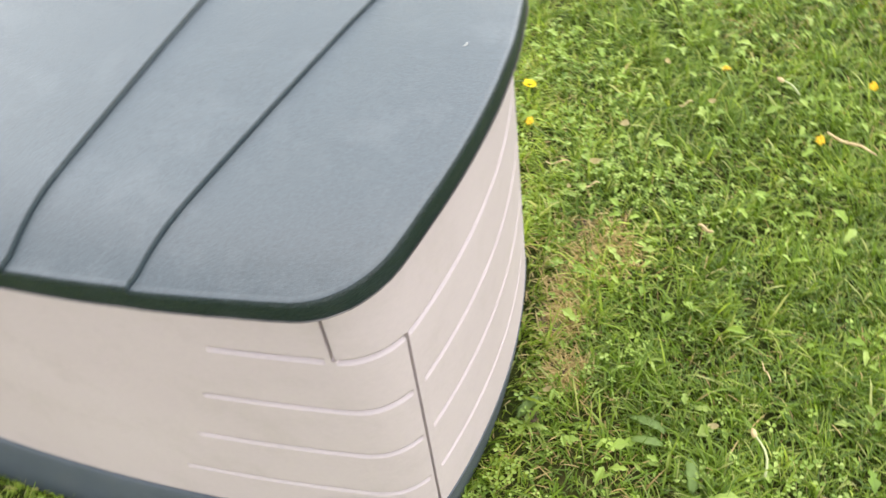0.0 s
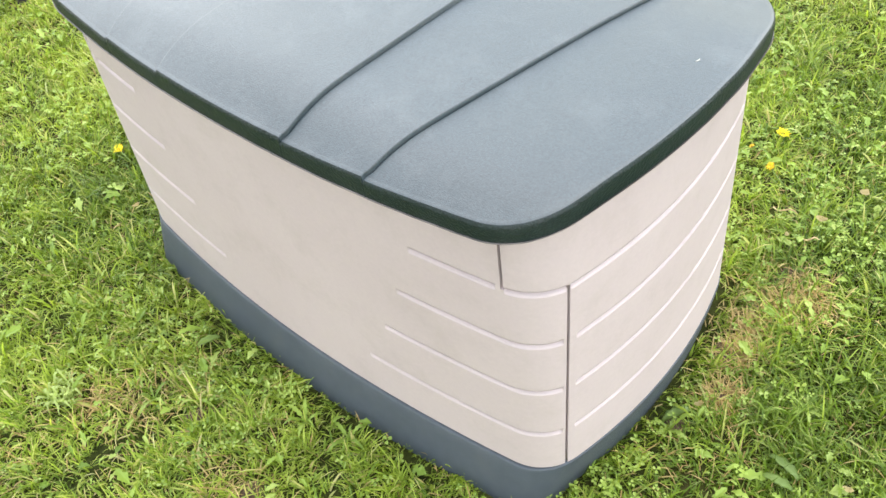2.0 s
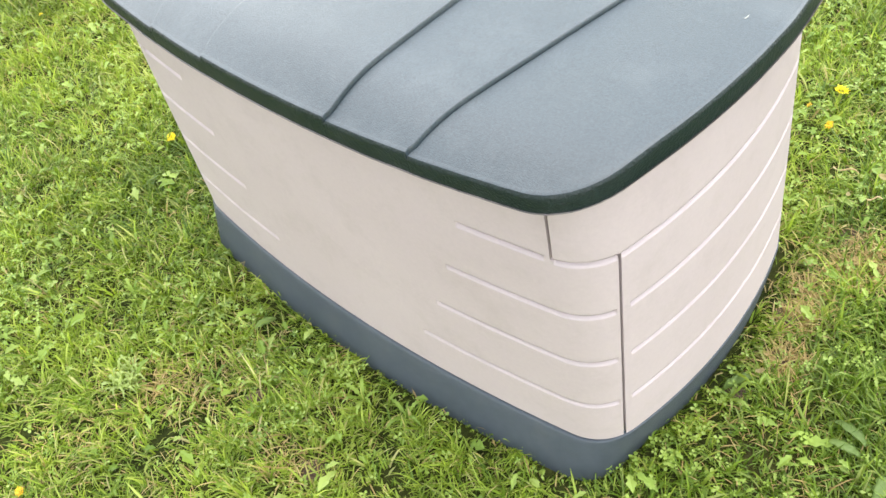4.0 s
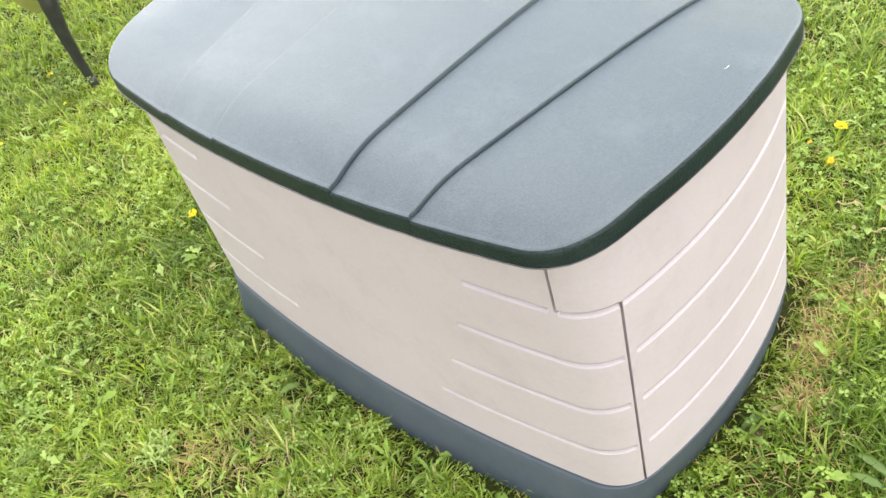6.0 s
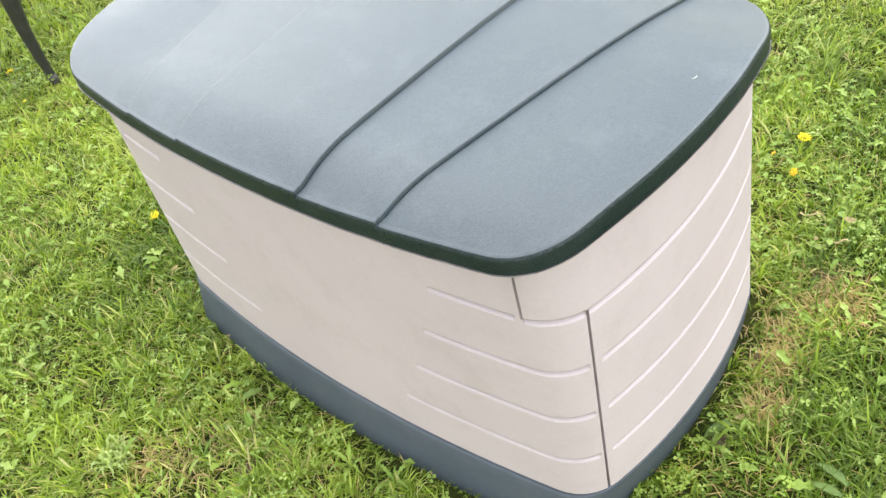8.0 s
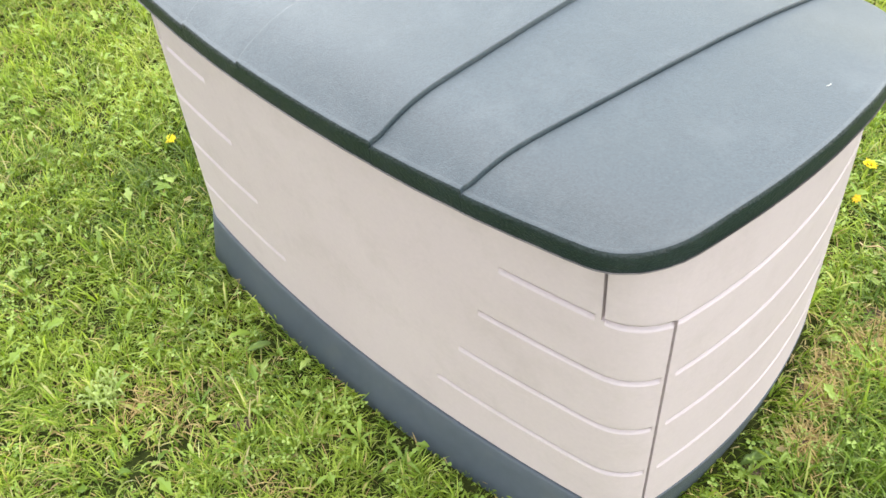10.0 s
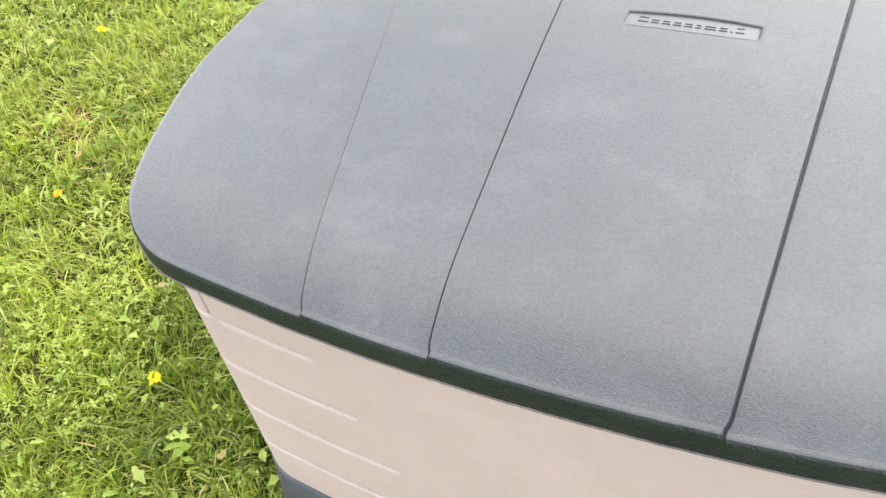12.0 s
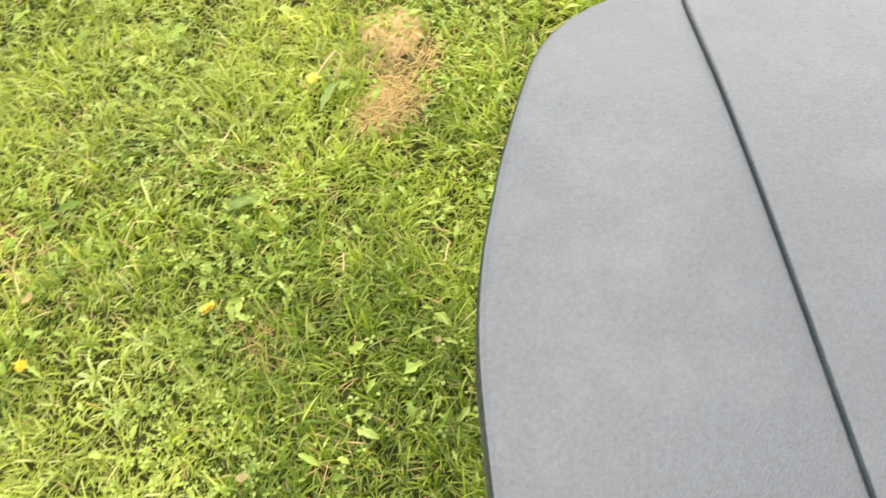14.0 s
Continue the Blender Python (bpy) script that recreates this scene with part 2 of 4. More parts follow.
p.inputs["Specular IOR Level"].default_value = 0.1

M_IRON, nt, p, out = material("black_painted_metal")
ni = add_noise(nt, 40.0, 4.0)
nt.links.new(ramp(nt, ni.outputs["Fac"], [(0.35, (0.012, 0.012, 0.013)), (0.75, (0.03, 0.028, 0.027))]).outputs["Color"], p.inputs["Base Color"])
p.inputs["Roughness"].default_value = 0.42
add_bump(nt, p, ni.outputs["Fac"], 0.3, 0.002)

M_FOOT, nt, p, out = material("worn_grey_foot_cap")
nf = add_noise(nt, 90.0, 3.0)
nt.links.new(ramp(nt, nf.outputs["Fac"], [(0.3, (0.035, 0.033, 0.03)), (0.7, (0.075, 0.068, 0.058))]).outputs["Color"], p.inputs["Base Color"])
p.inputs["Roughness"].default_value = 0.6

M_CLOTH, nt, p, out = material("olive_cloth")
nc, nw = add_noise(nt, 6.0, 3.0), add_noise(nt, 700.0, 1.0)
nt.links.new(ramp(nt, nc.outputs["Fac"], [(0.3, (0.23, 0.24, 0.05)), (0.7, (0.32, 0.33, 0.08))]).outputs["Color"], p.inputs["Base Color"])
p.inputs["Roughness"].default_value = 0.9
add_bump(nt, p, nw.outputs["Fac"], 0.4, 0.001)

M_TWIG, nt, p, out = material("dry_twig")
nt_n = add_noise(nt, 60.0, 3.0)
nt.links.new(ramp(nt, nt_n.outputs["Fac"], [(0.3, (0.36, 0.25, 0.11)), (0.7, (0.60, 0.46, 0.24))]).outputs["Color"], p.inputs["Base Color"])
p.inputs["Roughness"].default_value = 0.8

M_PALE, nt, p, out = material("pale_seed_husk")
np_n = add_noise(nt, 200.0, 2.0)
nt.links.new(ramp(nt, np_n.outputs["Fac"], [(0.3, (0.62, 0.60, 0.52)), (0.7, (0.8, 0.78, 0.70))]).outputs["Color"], p.inputs["Base Color"])
p.inputs["Roughness"].default_value = 0.7


# ---- building helpers ----
def part(name, bm, mat, parent=None, label="", smooth=True):
    me = bpy.data.meshes.new(name)
    bmesh.ops.recalc_face_normals(bm, faces=bm.faces)
    bm.to_mesh(me)
    bm.free()
    me.materials.append(mat)
    if smooth:
        for poly in me.polygons:
            poly.use_smooth = True
    ob = new(name, me)
    if parent is not None:
        ob.parent = parent
    if label:
        tagged(ob, label)
    return ob


def empty(name, loc=(0, 0, 0), rz=0.0):
    ob = new(name)
    ob.matrix_world = Matrix.Translation(loc) @ pose(0, 0, 0, 0, 0, rz)
    return ob


def soup(name, verts, faces_flat, counts, mat, kind="", label="", category="", parent=None, smooth=False):
    """A mesh from numpy arrays: many small pieces in one object."""
    me = bpy.data.meshes.new(name)
    me.vertices.add(len(verts))
    me.vertices.foreach_set("co", np.asarray(verts, np.float32).ravel())
    me.loops.add(len(faces_flat))
    me.loops.foreach_set("vertex_index", np.asarray(faces_flat, np.int32))
    me.polygons.add(len(counts))
    starts = np.concatenate(([0], np.cumsum(counts)[:-1])).astype(np.int32)
    me.polygons.foreach_set("loop_start", starts)
    me.polygons.foreach_set("use_smooth", np.full(len(counts), smooth))
    me.update(calc_edges=True)
    me.validate()
    me.materials.append(mat)
    ob = new(name, me)
    if parent is not None:
        ob.parent = parent
    return tagged(ob, label, category, "", kind)


def bezier(p0, p1, p2, p3, n):
    t = np.linspace(0, 1, n)[:, None]
    p0, p1, p2, p3 = (np.array(q, float) for q in (p0, p1, p2, p3))
    return (1 - t) ** 3 * p0 + 3 * t * (1 - t) ** 2 * p1 + 3 * t * t * (1 - t) * p2 + t ** 3 * p3


def half_outline(hx, yf, yb, bow, ks, y0, r, rb, bowb=0.03):
    """The right half of a bowed box plan, from the middle of the front to the middle of the back."""
    def fr(x):
        return yf + bow * x * x

    def sd(y):
        return hx - ks * (y - y0) ** 2

    def bk(x):
        return yb - bowb * x * x

    def corner(edge):
        x, y = hx, edge(hx)
        for _ in range(40):
            y = edge(x)
            x = sd(y)
        return np.array((x, y))
    cf, cb = corner(fr), corner(bk)
    xs = np.linspace(0, cf[0] - r, 40)
    a = np.stack([xs, fr(xs)], 1)
    ys = np.linspace(cf[1] + r, cb[1] - rb, 60)
    s = np.stack([sd(ys), ys], 1)
    xb = np.linspace(cb[0] - rb, 0, 40)
    b = np.stack([xb, bk(xb)], 1)
    k = 0.62
    c1 = bezier(a[-1], a[-1] + (cf - a[-1]) * k, s[0] + (cf - s[0]) * k, s[0], 18)[1:-1]
    c2 = bezier(s[-1], s[-1] + (cb - s[-1]) * k, b[0] + (cb - b[0]) * k, b[0], 18)[1:-1]
    return np.concatenate([a, c1, s, c2, b])


def resample(pts, n):
    d = np.concatenate(([0], np.cumsum(np.hypot(*np.diff(pts, axis=0).T))))
    t = np.linspace(0, d[-1], n)
    return np.stack([np.interp(t, d, pts[:, 0]), np.interp(t, d, pts[:, 1])], 1)


def closed_outline(half):
    left = half[-2:0:-1].copy()
    left[:, 0] *= -1
    return np.concatenate([half, left])


def normals_2d(pts, closed=True):
    if closed:
        t = np.roll(pts, -1, 0) - np.roll(pts, 1, 0)
    else:
        t = np.gradient(pts, axis=0)
    t /= np.linalg.norm(t, axis=1)[:, None] + 1e-12
    return np.stack([t[:, 1], -t[:, 0]], 1)


def tube(bm, pts, radii, seg=8, cap=True):
    """A round tube along pts."""
    pts = [Vector(q) for q in pts]
    rings = []
    for i, q in enumerate(pts):
        d = (pts[min(i + 1, len(pts) - 1)] - pts[max(i - 1, 0)]).normalized()
        side = d.cross(Vector((0, 0, 1)))
        if side.length < 1e-3:
            side = d.cross(Vector((0, 1, 0)))
        side.normalize()
        up = side.cross(d)
        r = radii[i] if isinstance(radii, (list, tuple)) else radii
        rings.append([bm.verts.new(q + side * math.cos(2 * math.pi * k / seg) * r + up * math.sin(2 * math.pi * k / seg) * r) for k in range(seg)])
    for a, b in zip(rings, rings[1:]):
        for k in range(seg):
            bm.faces.new((a[k], a[(k + 1) % seg], b[(k + 1) % seg], b[k]))
    if cap:
        bm.faces.new(rings[0][::-1])
        bm.faces.new(rings[-1])


# ---- the lawn ----
bm = bmesh.new()
xs = sorted(set([-120, -60, -25, -10, -5] + [round(-4 + 0.25 * i, 3) for i in range(33)] + [5, 10, 25, 60, 120]))
ys = sorted(set([-120, -60, -25, -10, -5] + [round(-4 + 0.25 * i, 3) for i in range(33)] + [5, 10, 25, 60, 120]))
grid = [[bm.verts.new((x, y, ground_z(x, y) + 0.006 * noise.noise(Vector((x * 1.3, y * 1.3, 0))))) for x in xs] for y in ys]
for a, b in zip(grid, grid[1:]):
    for i in range(len(xs) - 1):
        bm.faces.new((a[i], a[i + 1], b[i + 1], b[i]))
ground = part("ground", bm, M_SOIL)
tagged(ground, "mossy green thatch and soil under a mown lawn", "ground", kind="structure")

# ---- the storage box ----
box = empty("storage_box")
tagged(box, "tan resin garden storage box with dark green lid and base", "storage box")

BODY_TOP, BODY_BOT = 0.656, 0.115
RIB_Z = (0.534, 0.428, 0.321, 0.214)
HALF_N = 240


def body_half(z):
    """Plan of the tan walls at a height: a little wider towards the foot."""
    k = (BODY_TOP - z) / (BODY_TOP - BODY_BOT)
    return resample(half_outline(0.548 + 0.013 * k, -0.341 - 0.012 * k, 0.262 + 0.008 * k, 0.165, 0.58, -0.03, 0.055, 0.075), HALF_N)


def arc_index(half, x=None, y=None):
    """Index along the half plan: by x on the front, by y on the end wall."""
    if x is not None:
        n = len(half) // 2
        return float(np.interp(x, half[:n, 0], np.arange(n)))
    lo = 60
    seg = half[lo:HALF_N - 60]
    return float(np.interp(y, seg[:, 1], np.arange(lo, HALF_N - 60)))


HREF = body_half(0.42)
IA = arc_index(HREF, x=0.457)            # upper seam, on the front
IB = float(np.argmin(np.hypot(HREF[:, 0] - 0.519, HREF[:, 1] + 0.259)))   # lower seam, past the corner
IC = float(np.argmin(np.hypot(HREF[:, 0] - 0.515, HREF[:, 1] - 0.225)))   # rear corner seam


def body_point(i, z, off=0.0, sx=1):
    h, nrm = body_half_cached(z)
    i = i - 3.4 * max(0.0, 0.534 - z) * math.exp(-((i - IB) / 14.0) ** 2)     # the corner joint leans forward
    x, y = np.interp(i, np.arange(HALF_N), h[:, 0]), np.interp(i, np.arange(HALF_N), h[:, 1])
    a, b = np.interp(i, np.arange(HALF_N), nrm[:, 0]), np.interp(i, np.arange(HALF_N), nrm[:, 1])
    return Vector((sx * (x + off * a), y + off * b, z))


CACHE = {}


def body_half_cached(z):
    key = round(z, 4)
    if key not in CACHE:
        h = body_half(key)
        CACHE[key] = (h, normals_2d(h, False))
    return CACHE[key]


def groove_depth(i, z):
    """How deep the moulded grooves go in at a place: a steep upper lip and a long sloping foot."""
    d = 0.0
    for i0, i1, zr in GROOVES:
        dz = z - zr
        if i0 <= i <= i1 and -0.0066 < dz < 0.0046:
            e = min(1.0, (i - i0) / G_END, (i1 - i) / G_END)
            d = max(d, e * float(np.interp(dz, (-0.0066, -0.004, 0.001, 0.0032, 0.0046), (0.0, 0.26, 0.80, 1.0, 0.0))))
    return GROOVE * d


def panel(bm, cols, rows, keep, sx):
    """A wall panel over columns (plan index) and rows (height), with its edges turned inwards."""
    vs = {}

    def v(i, j):
        if (i, j) not in vs:
            vs[(i, j)] = bm.verts.new(body_point(cols[i], rows[j], -groove_depth(cols[i], rows[j]), sx))
        return vs[(i, j)]
    for i in range(len(cols) - 1):
        for j in range(len(rows) - 1):
            if keep(0.5 * (cols[i] + cols[i + 1]), 0.5 * (rows[j] + rows[j + 1])):
                bm.faces.new((v(i, j), v(i + 1, j), v(i + 1, j + 1), v(i, j + 1)))


def turn_in(bm, depth):
    """Fold the open edges of a panel inwards by depth."""
    bm.normal_update()
    edges = [e for e in bm.edges if e.is_boundary]
    for e in edges:
        e.smooth = False
    ext = bmesh.ops.extrude_edge_only(bm, edges=edges)["geom"]
    for g in ext:
        if isinstance(g, bmesh.types.BMVert):
            h, hn = body_half_cached(0.42)
            q = np.array((abs(g.co.x), g.co.y))
            k = int(np.argmin(np.hypot(*(h - q).T)))
            n2 = hn[k]
            g.co.x -= math.copysign(n2[0] * depth, g.co.x) if abs(g.co.x) > 1e-6 else 0
            g.co.y -= n2[1] * depth


GAP = 0.0022
ARC = float(np.sum(np.hypot(*np.diff(HREF, axis=0).T))) / (HALF_N - 1)
gi = GAP / ARC
RIB_X = (0.311, 0.274, 0.234, 0.184)
GROOVE, G_END = 0.0145, 0.0010 / ARC
GROOVES = [(arc_index(HREF, x=RIB_X[0]), arc_index(HREF, x=0.447), RIB_Z[0]), (IA + gi, IB - gi, RIB_Z[0]), (IB + gi, IC - 6 * gi, RIB_Z[0])]
for gx, gz in zip(RIB_X[1:], RIB_Z[1:]):
    GROOVES += [(arc_index(HREF, x=gx), IB - 3.0 * gi, gz), (IB + 6.5 * gi, IC - 6 * gi, gz)]
rows_all = [BODY_BOT + 0.0025, 0.15, 0.18, 0.27, 0.38, 0.49, 0.5335, 0.5375, 0.57, 0.605, BODY_TOP]
for gz in RIB_Z:
    rows_all += [gz + d for d in (0.0066, 0.0046, 0.0030, 0.001, -0.0015, -0.004, -0.0066, -0.0086)]
rows_all = sorted(set(round(z, 4) for z in rows_all))
ENDS = sorted(e + d for i0, i1, _ in GROOVES for e, d in ((i0, -G_END), (i0, 0), (i0, G_END), (i1, -G_END), (i1, 0), (i1, G_END)))


def columns(a, b, extra=()):
    base = [float(q) for q in np.arange(math.ceil(a) + 1, math.floor(b), 1.0) if q % 3 == 0 or abs(q - 0.5 * (IA + IB)) < 22]
    found = [a]
    for e in sorted(base + [e for e in list(extra) + ENDS if a < e < b]):
        if e - found[-1] > 0.06:
            found.append(e)
    return found[:-1] + [b] if b - found[-1] < 0.06 else found + [b]


# front wall: wraps both corners below the first rib
bm = bmesh.new()
cols_half = columns(0.0, IB - gi, (IA - gi,))
for sx in (1, -1):
    panel(bm, cols_half, rows_all, lambda i, z: i < IA - gi or z < 0.5335, sx)
bmesh.ops.remove_doubles(bm, verts=bm.verts, dist=1e-5)
turn_in(bm, 0.014)
part("front_panel", bm, M_TAN, box)
for sx in (1, -1):
    bm = bmesh.new()
    panel(bm, columns(IA + gi, IC - gi, (IB + gi,)), rows_all, lambda i, z: i > IB + gi or z > 0.5375, sx)
    turn_in(bm, 0.014)
    part("end_panel", bm, M_TAN, box)
bm = bmesh.new()
for sx in (1, -1):
    panel(bm, columns(IC + gi, HALF_N - 1.0), rows_all, lambda i, z: True, sx)
bmesh.ops.remove_doubles(bm, verts=bm.verts, dist=1e-5)
turn_in(bm, 0.014)
part("back_panel", bm, M_TAN, box)
# inner shell behind the joints
bm = bmesh.new()
rings = []
for z in (BODY_BOT - 0.02, 0.4, BODY_TOP - 0.004):
    o = closed_outline(body_half_cached(z)[0])
    q = o - normals_2d(o) * 0.0145
    rings.append([bm.verts.new((x, y, z)) for x, y in q[::3]])
for a, b in zip(rings, rings[1:]):
    for k in range(len(a)):
        bm.faces.new((a[k], a[(k + 1) % len(a)], b[(k + 1) % len(a)], b[k]))
bm.faces.new(rings[-1])
part("inner_shell", bm, M_TAN, box)

# base skirt, flaring towards the ground at the front
bm = bmesh.new()
o = closed_outline(body_half_cached(BODY_BOT)[0])
nrm = normals_2d(o)
flare = np.clip(-nrm[:, 1], 0, 1) ** 2
rings = []
for z, off, fl in ((0.1140, -0.017, 0), (0.1140, 0.0010, 0), (0.1132, 0.0030, 0), (0.110, 0.0045, 0.02), (0.09, 0.0070, 0.16), (0.055, 0.009, 0.45), (0.02, 0.010, 0.78), (-0.03, 0.011, 1.2)):
    end = np.clip(np.abs(nrm[:, 0]) * 1.05 - 0.05, 0, 1) ** 2
    tuck = off * (1 - end) + end * (min(off, 0.001) - 0.016 * fl)     # the ends draw in towards the ground
    q = o + nrm * (tuck + flare * fl * 0.026)[:, None]
    rings.append([bm.verts.new((x, y, z)) for x, y in q[::2]])
for a, b in zip(rings, rings[1:]):
    for k in range(len(a)):
        bm.faces.new((a[k], a[(k + 1) % len(a)], b[(k + 1) % len(a)], b[k]))
bm.faces.new(rings[-1])
part("base", bm, M_BASE, box, "dark slate-green resin base skirt")

# ---- the lid ----
RIM_BOT = 0.627
LID_HX = 0.5560
LID = closed_outline(resample(half_outline(LID_HX, -0.3570, 0.279, 0.165, 0.47, 0.02, 0.064, 0.10), 400))
STEP_1 = (0.136, 0.052)     # where the step starts at the front, and how it spreads backwards
STEP_2 = (0.275, 0.200)


def spread(a):
    return float(np.interp(a, (0.0, STEP_1[0], STEP_2[0], LID_HX), (0.0, STEP_1[1], STEP_2[1], 0.0)))


def lid_section(y):
    """Height of the middle panel from front to back."""
    return float(np.interp(y, LID_Y, LID_Z))


yy = np.array([-0.37, -0.352, -0.335, -0.31, -0.285, -0.26, -0.2, -0.05, 0.05, 0.15, 0.24, 0.29])
zz = -0.004 + np.array([0.664, 0.6725, 0.680, 0.6895, 0.6955, 0.698, 0.6985, 0.698, 0.696, 0.690, 0.6815, 0.676])
LID_Y = np.linspace(-0.37, 0.29, 200)
LID_Z = np.interp(LID_Y, yy, zz)
for _ in range(3):
    LID_Z = np.convolve(np.pad(LID_Z, 4, mode="edge"), np.ones(9) / 9, "valid")


def smooth01(t):
    t = min(1.0, max(0.0, t))
    return t * t * (3 - 2 * t)


def end_rise(x, y):
    """The two end panels climb a little towards their outer edge."""
    return (0.008 if x > 0 else 0.012) * smooth01((abs(x) - 0.30) / 0.22) * smooth01((y + 0.32) / 0.13) * smooth01((0.25 - y) / 0.14)


def step_drop(a):
    """How far a column lies below the middle panel."""
    a = abs(a)

    def s(c):
        return min(1.0, max(0.0, (a - c + 0.0010) / 0.0015)) ** 1.5
    d = 0.0058 * s(STEP_1[0]) + 0.0054 * s(STEP_2[0])
    for c in (STEP_1[0], STEP_2[0]):       # fine groove at the foot of each step
        d += 0.0022 * math.exp(-((a - c - 0.0010) / 0.0008) ** 2)
    return d


def column_span(a):
    """First and last y at which the column meets the lid's plan."""
    b = spread(abs(a))
    y = np.linspace(-0.36, 0.29, 1400)
    x = abs(a) + b * (y + 0.355)
    half = LID[:400]
    front_i = int(np.argmax(half[:, 0]))
    yl = np.interp(x, half[:front_i + 1, 0], half[:front_i + 1, 1], right=9)
    bx, by = half[front_i:, 0][::-1], half[front_i:, 1][::-1]
    yu = np.interp(x, bx, by, right=-9)
    inside = (y >= yl) & (y <= yu)
    if not inside.any():
        return None
    return float(y[inside][0]), float(y[inside][-1])


pos = [0.0, 0.02, 0.04, 0.06, 0.0705, 0.0735, 0.0765, 0.0775, 0.0782, 0.083, 0.105, 0.122, 0.128]
for c in (STEP_1[0], STEP_2[0]):
    pos += [c - 0.0045, c - 0.0018, c - 0.0010, c - 0.0006, c - 0.0003, c, c + 0.0004, c + 0.0007, c + 0.0010, c + 0.0014, c + 0.0019, c + 0.0024, c + 0.0030, c + 0.0040, c + 0.0060]
pos += [0.165, 0.2, 0.235, 0.262, 0.295, 0.32, 0.35, 0.38, 0.41, 0.435]
pos += list(LID_HX - 0.1200 * (1 - np.sin(np.linspace(0, math.pi / 2, 26)[1:])) ** 1.0 - 0.0008)
pos = sorted(set(round(q, 5) for q in pos))
pos = [-q for q in pos[:0:-1]] + pos
ROWS = 46
vt = np.linspace(0, 1, ROWS)
vt = 0.5 * vt + 0.5 * (1 - np.cos(np.pi * vt)) / 2
MID = column_span(0.0)
PLATE_Y0, PLATE_Y1, PLATE_SINK = 0.129, 0.1655, 0.0022


def plate_top(x):
    return PLATE_Y1 - 0.006 * (x / 0.078) ** 2


def plate_sink(x, y):
    """The maker's plate lies in a shallow wedge, deepest along its back edge."""
    if abs(x) > 0.0778 or y > plate_top(x) + 0.0001:
        return 0.0
    return PLATE_SINK * min(1.0, max(0.0, (y - PLATE_Y0) / (PLATE_Y1 - PLATE_Y0)))


vt = np.array([f for f in vt if not PLATE_Y0 - 0.004 < MID[0] + (MID[1] - MID[0]) * f < PLATE_Y1 + 0.006])
vt = np.concatenate([vt, np.array((0.0012, 0.0026, 0.0042, 0.0062, 0.0085)) / (MID[1] - MID[0])])
plate_rows = [(PLATE_Y0, 0), (0.138, 0.25), (0.147, 0.5), (0.155, 0.8), (PLATE_Y1, 1), (PLATE_Y1 + 0.0012, 1), (PLATE_Y1 + 0.004, 1)]
vt = sorted([(float(f), None) for f in vt] + [((y - MID[0]) / (MID[1] - MID[0]), (y, bend)) for y, bend in plate_rows], key=lambda r: r[0])
ROWS = len(vt)


def step_round(a, d):
    """Near the rim the corner of each raised panel is rounded: how far the joint moves in."""
    r, d = 0.012, max(0.0, d)
    if d >= r:
        return 0.0
    near = max(math.exp(-((abs(a) - c) / 0.010) ** 2) for c in (STEP_1[0], STEP_2[0]))
    return near * 0.0028 * (1 - d / r) ** 2


bm = bmesh.new()
table = []
for a in pos:
    span = column_span(a)
    if span is None:
        continue
    col = []
    for f, fixed in vt:
        y = span[0] + (span[1] - span[0]) * f
        if fixed:
            exact = fixed[0] - fixed[1] * 0.006 * min(1.0, abs(a) / 0.078) ** 2
            y += (exact - y) * smooth01((0.130 - abs(a)) / 0.03)
        x = math.copysign(abs(a) + spread(abs(a)) * (y + 0.355) * smooth01((abs(a) - 0.079) / 0.04), a) if a else 0.0
        x -= math.copysign(step_round(a, min(y - span[0], span[1] - y)), a)
        edge = smooth01((abs(a) - 0.27) / 0.2)      # the rear corners draw in, and one half sits a touch wider
        x *= 1 - edge * (0.010 * smooth01((y - 0.03) / 0.17) if a > 0 else 0.041 * smooth01((y + 0.12) / 0.32))
        if a < 0:
            x *= 1.004 + edge * (0.007 + 0.006 * smooth01((-0.16 - y) / 0.12))
        z = lid_section(y) - step_drop(a) + end_rise(x, y) - plate_sink(x, y)
        col.append(bm.verts.new((x, y, z)))
    table.append(col)
for a, b in zip(table, table[1:]):
    for j in range(ROWS - 1):
        bm.faces.new((a[j], b[j], b[j + 1], a[j + 1]))
loop = [c[0] for c in table] + table[-1][1:-1] + [c[-1] for c in table[::-1]] + table[0][-2:0:-1]
plan = np.array([(v.co.x, v.co.y) for v in loop])
# outward directions from the smooth plan, not from the uneven loop
sm_n = normals_2d(LID)
rim_n = np.array([sm_n[int(np.argmin(np.hypot(*(LID - q).T)))] for q in plan])
def rim_bottom(y):
    """The lower edge rises with the crown of the lid."""
    return RIM_BOT + 0.95 * max(0.0, lid_section(y) - 0.6700)


def rim_rings(bm, first, rings):
    prev = first
    for off, down, f in rings:
        ring = []
        for v, n2 in zip(loop_co, rim_n):
            z = v.z - down
            zb = rim_bottom(v.y) + 0.6 * end_rise(v.x, v.y)
            ring.append(bm.verts.new((v.x + n2[0] * off, v.y + n2[1] * off, z + (zb - z) * f)))
        for k in range(len(ring)):
            bm.faces.new((prev[k], prev[(k + 1) % len(ring)], ring[(k + 1) % len(ring)], ring[k]))
        prev = ring


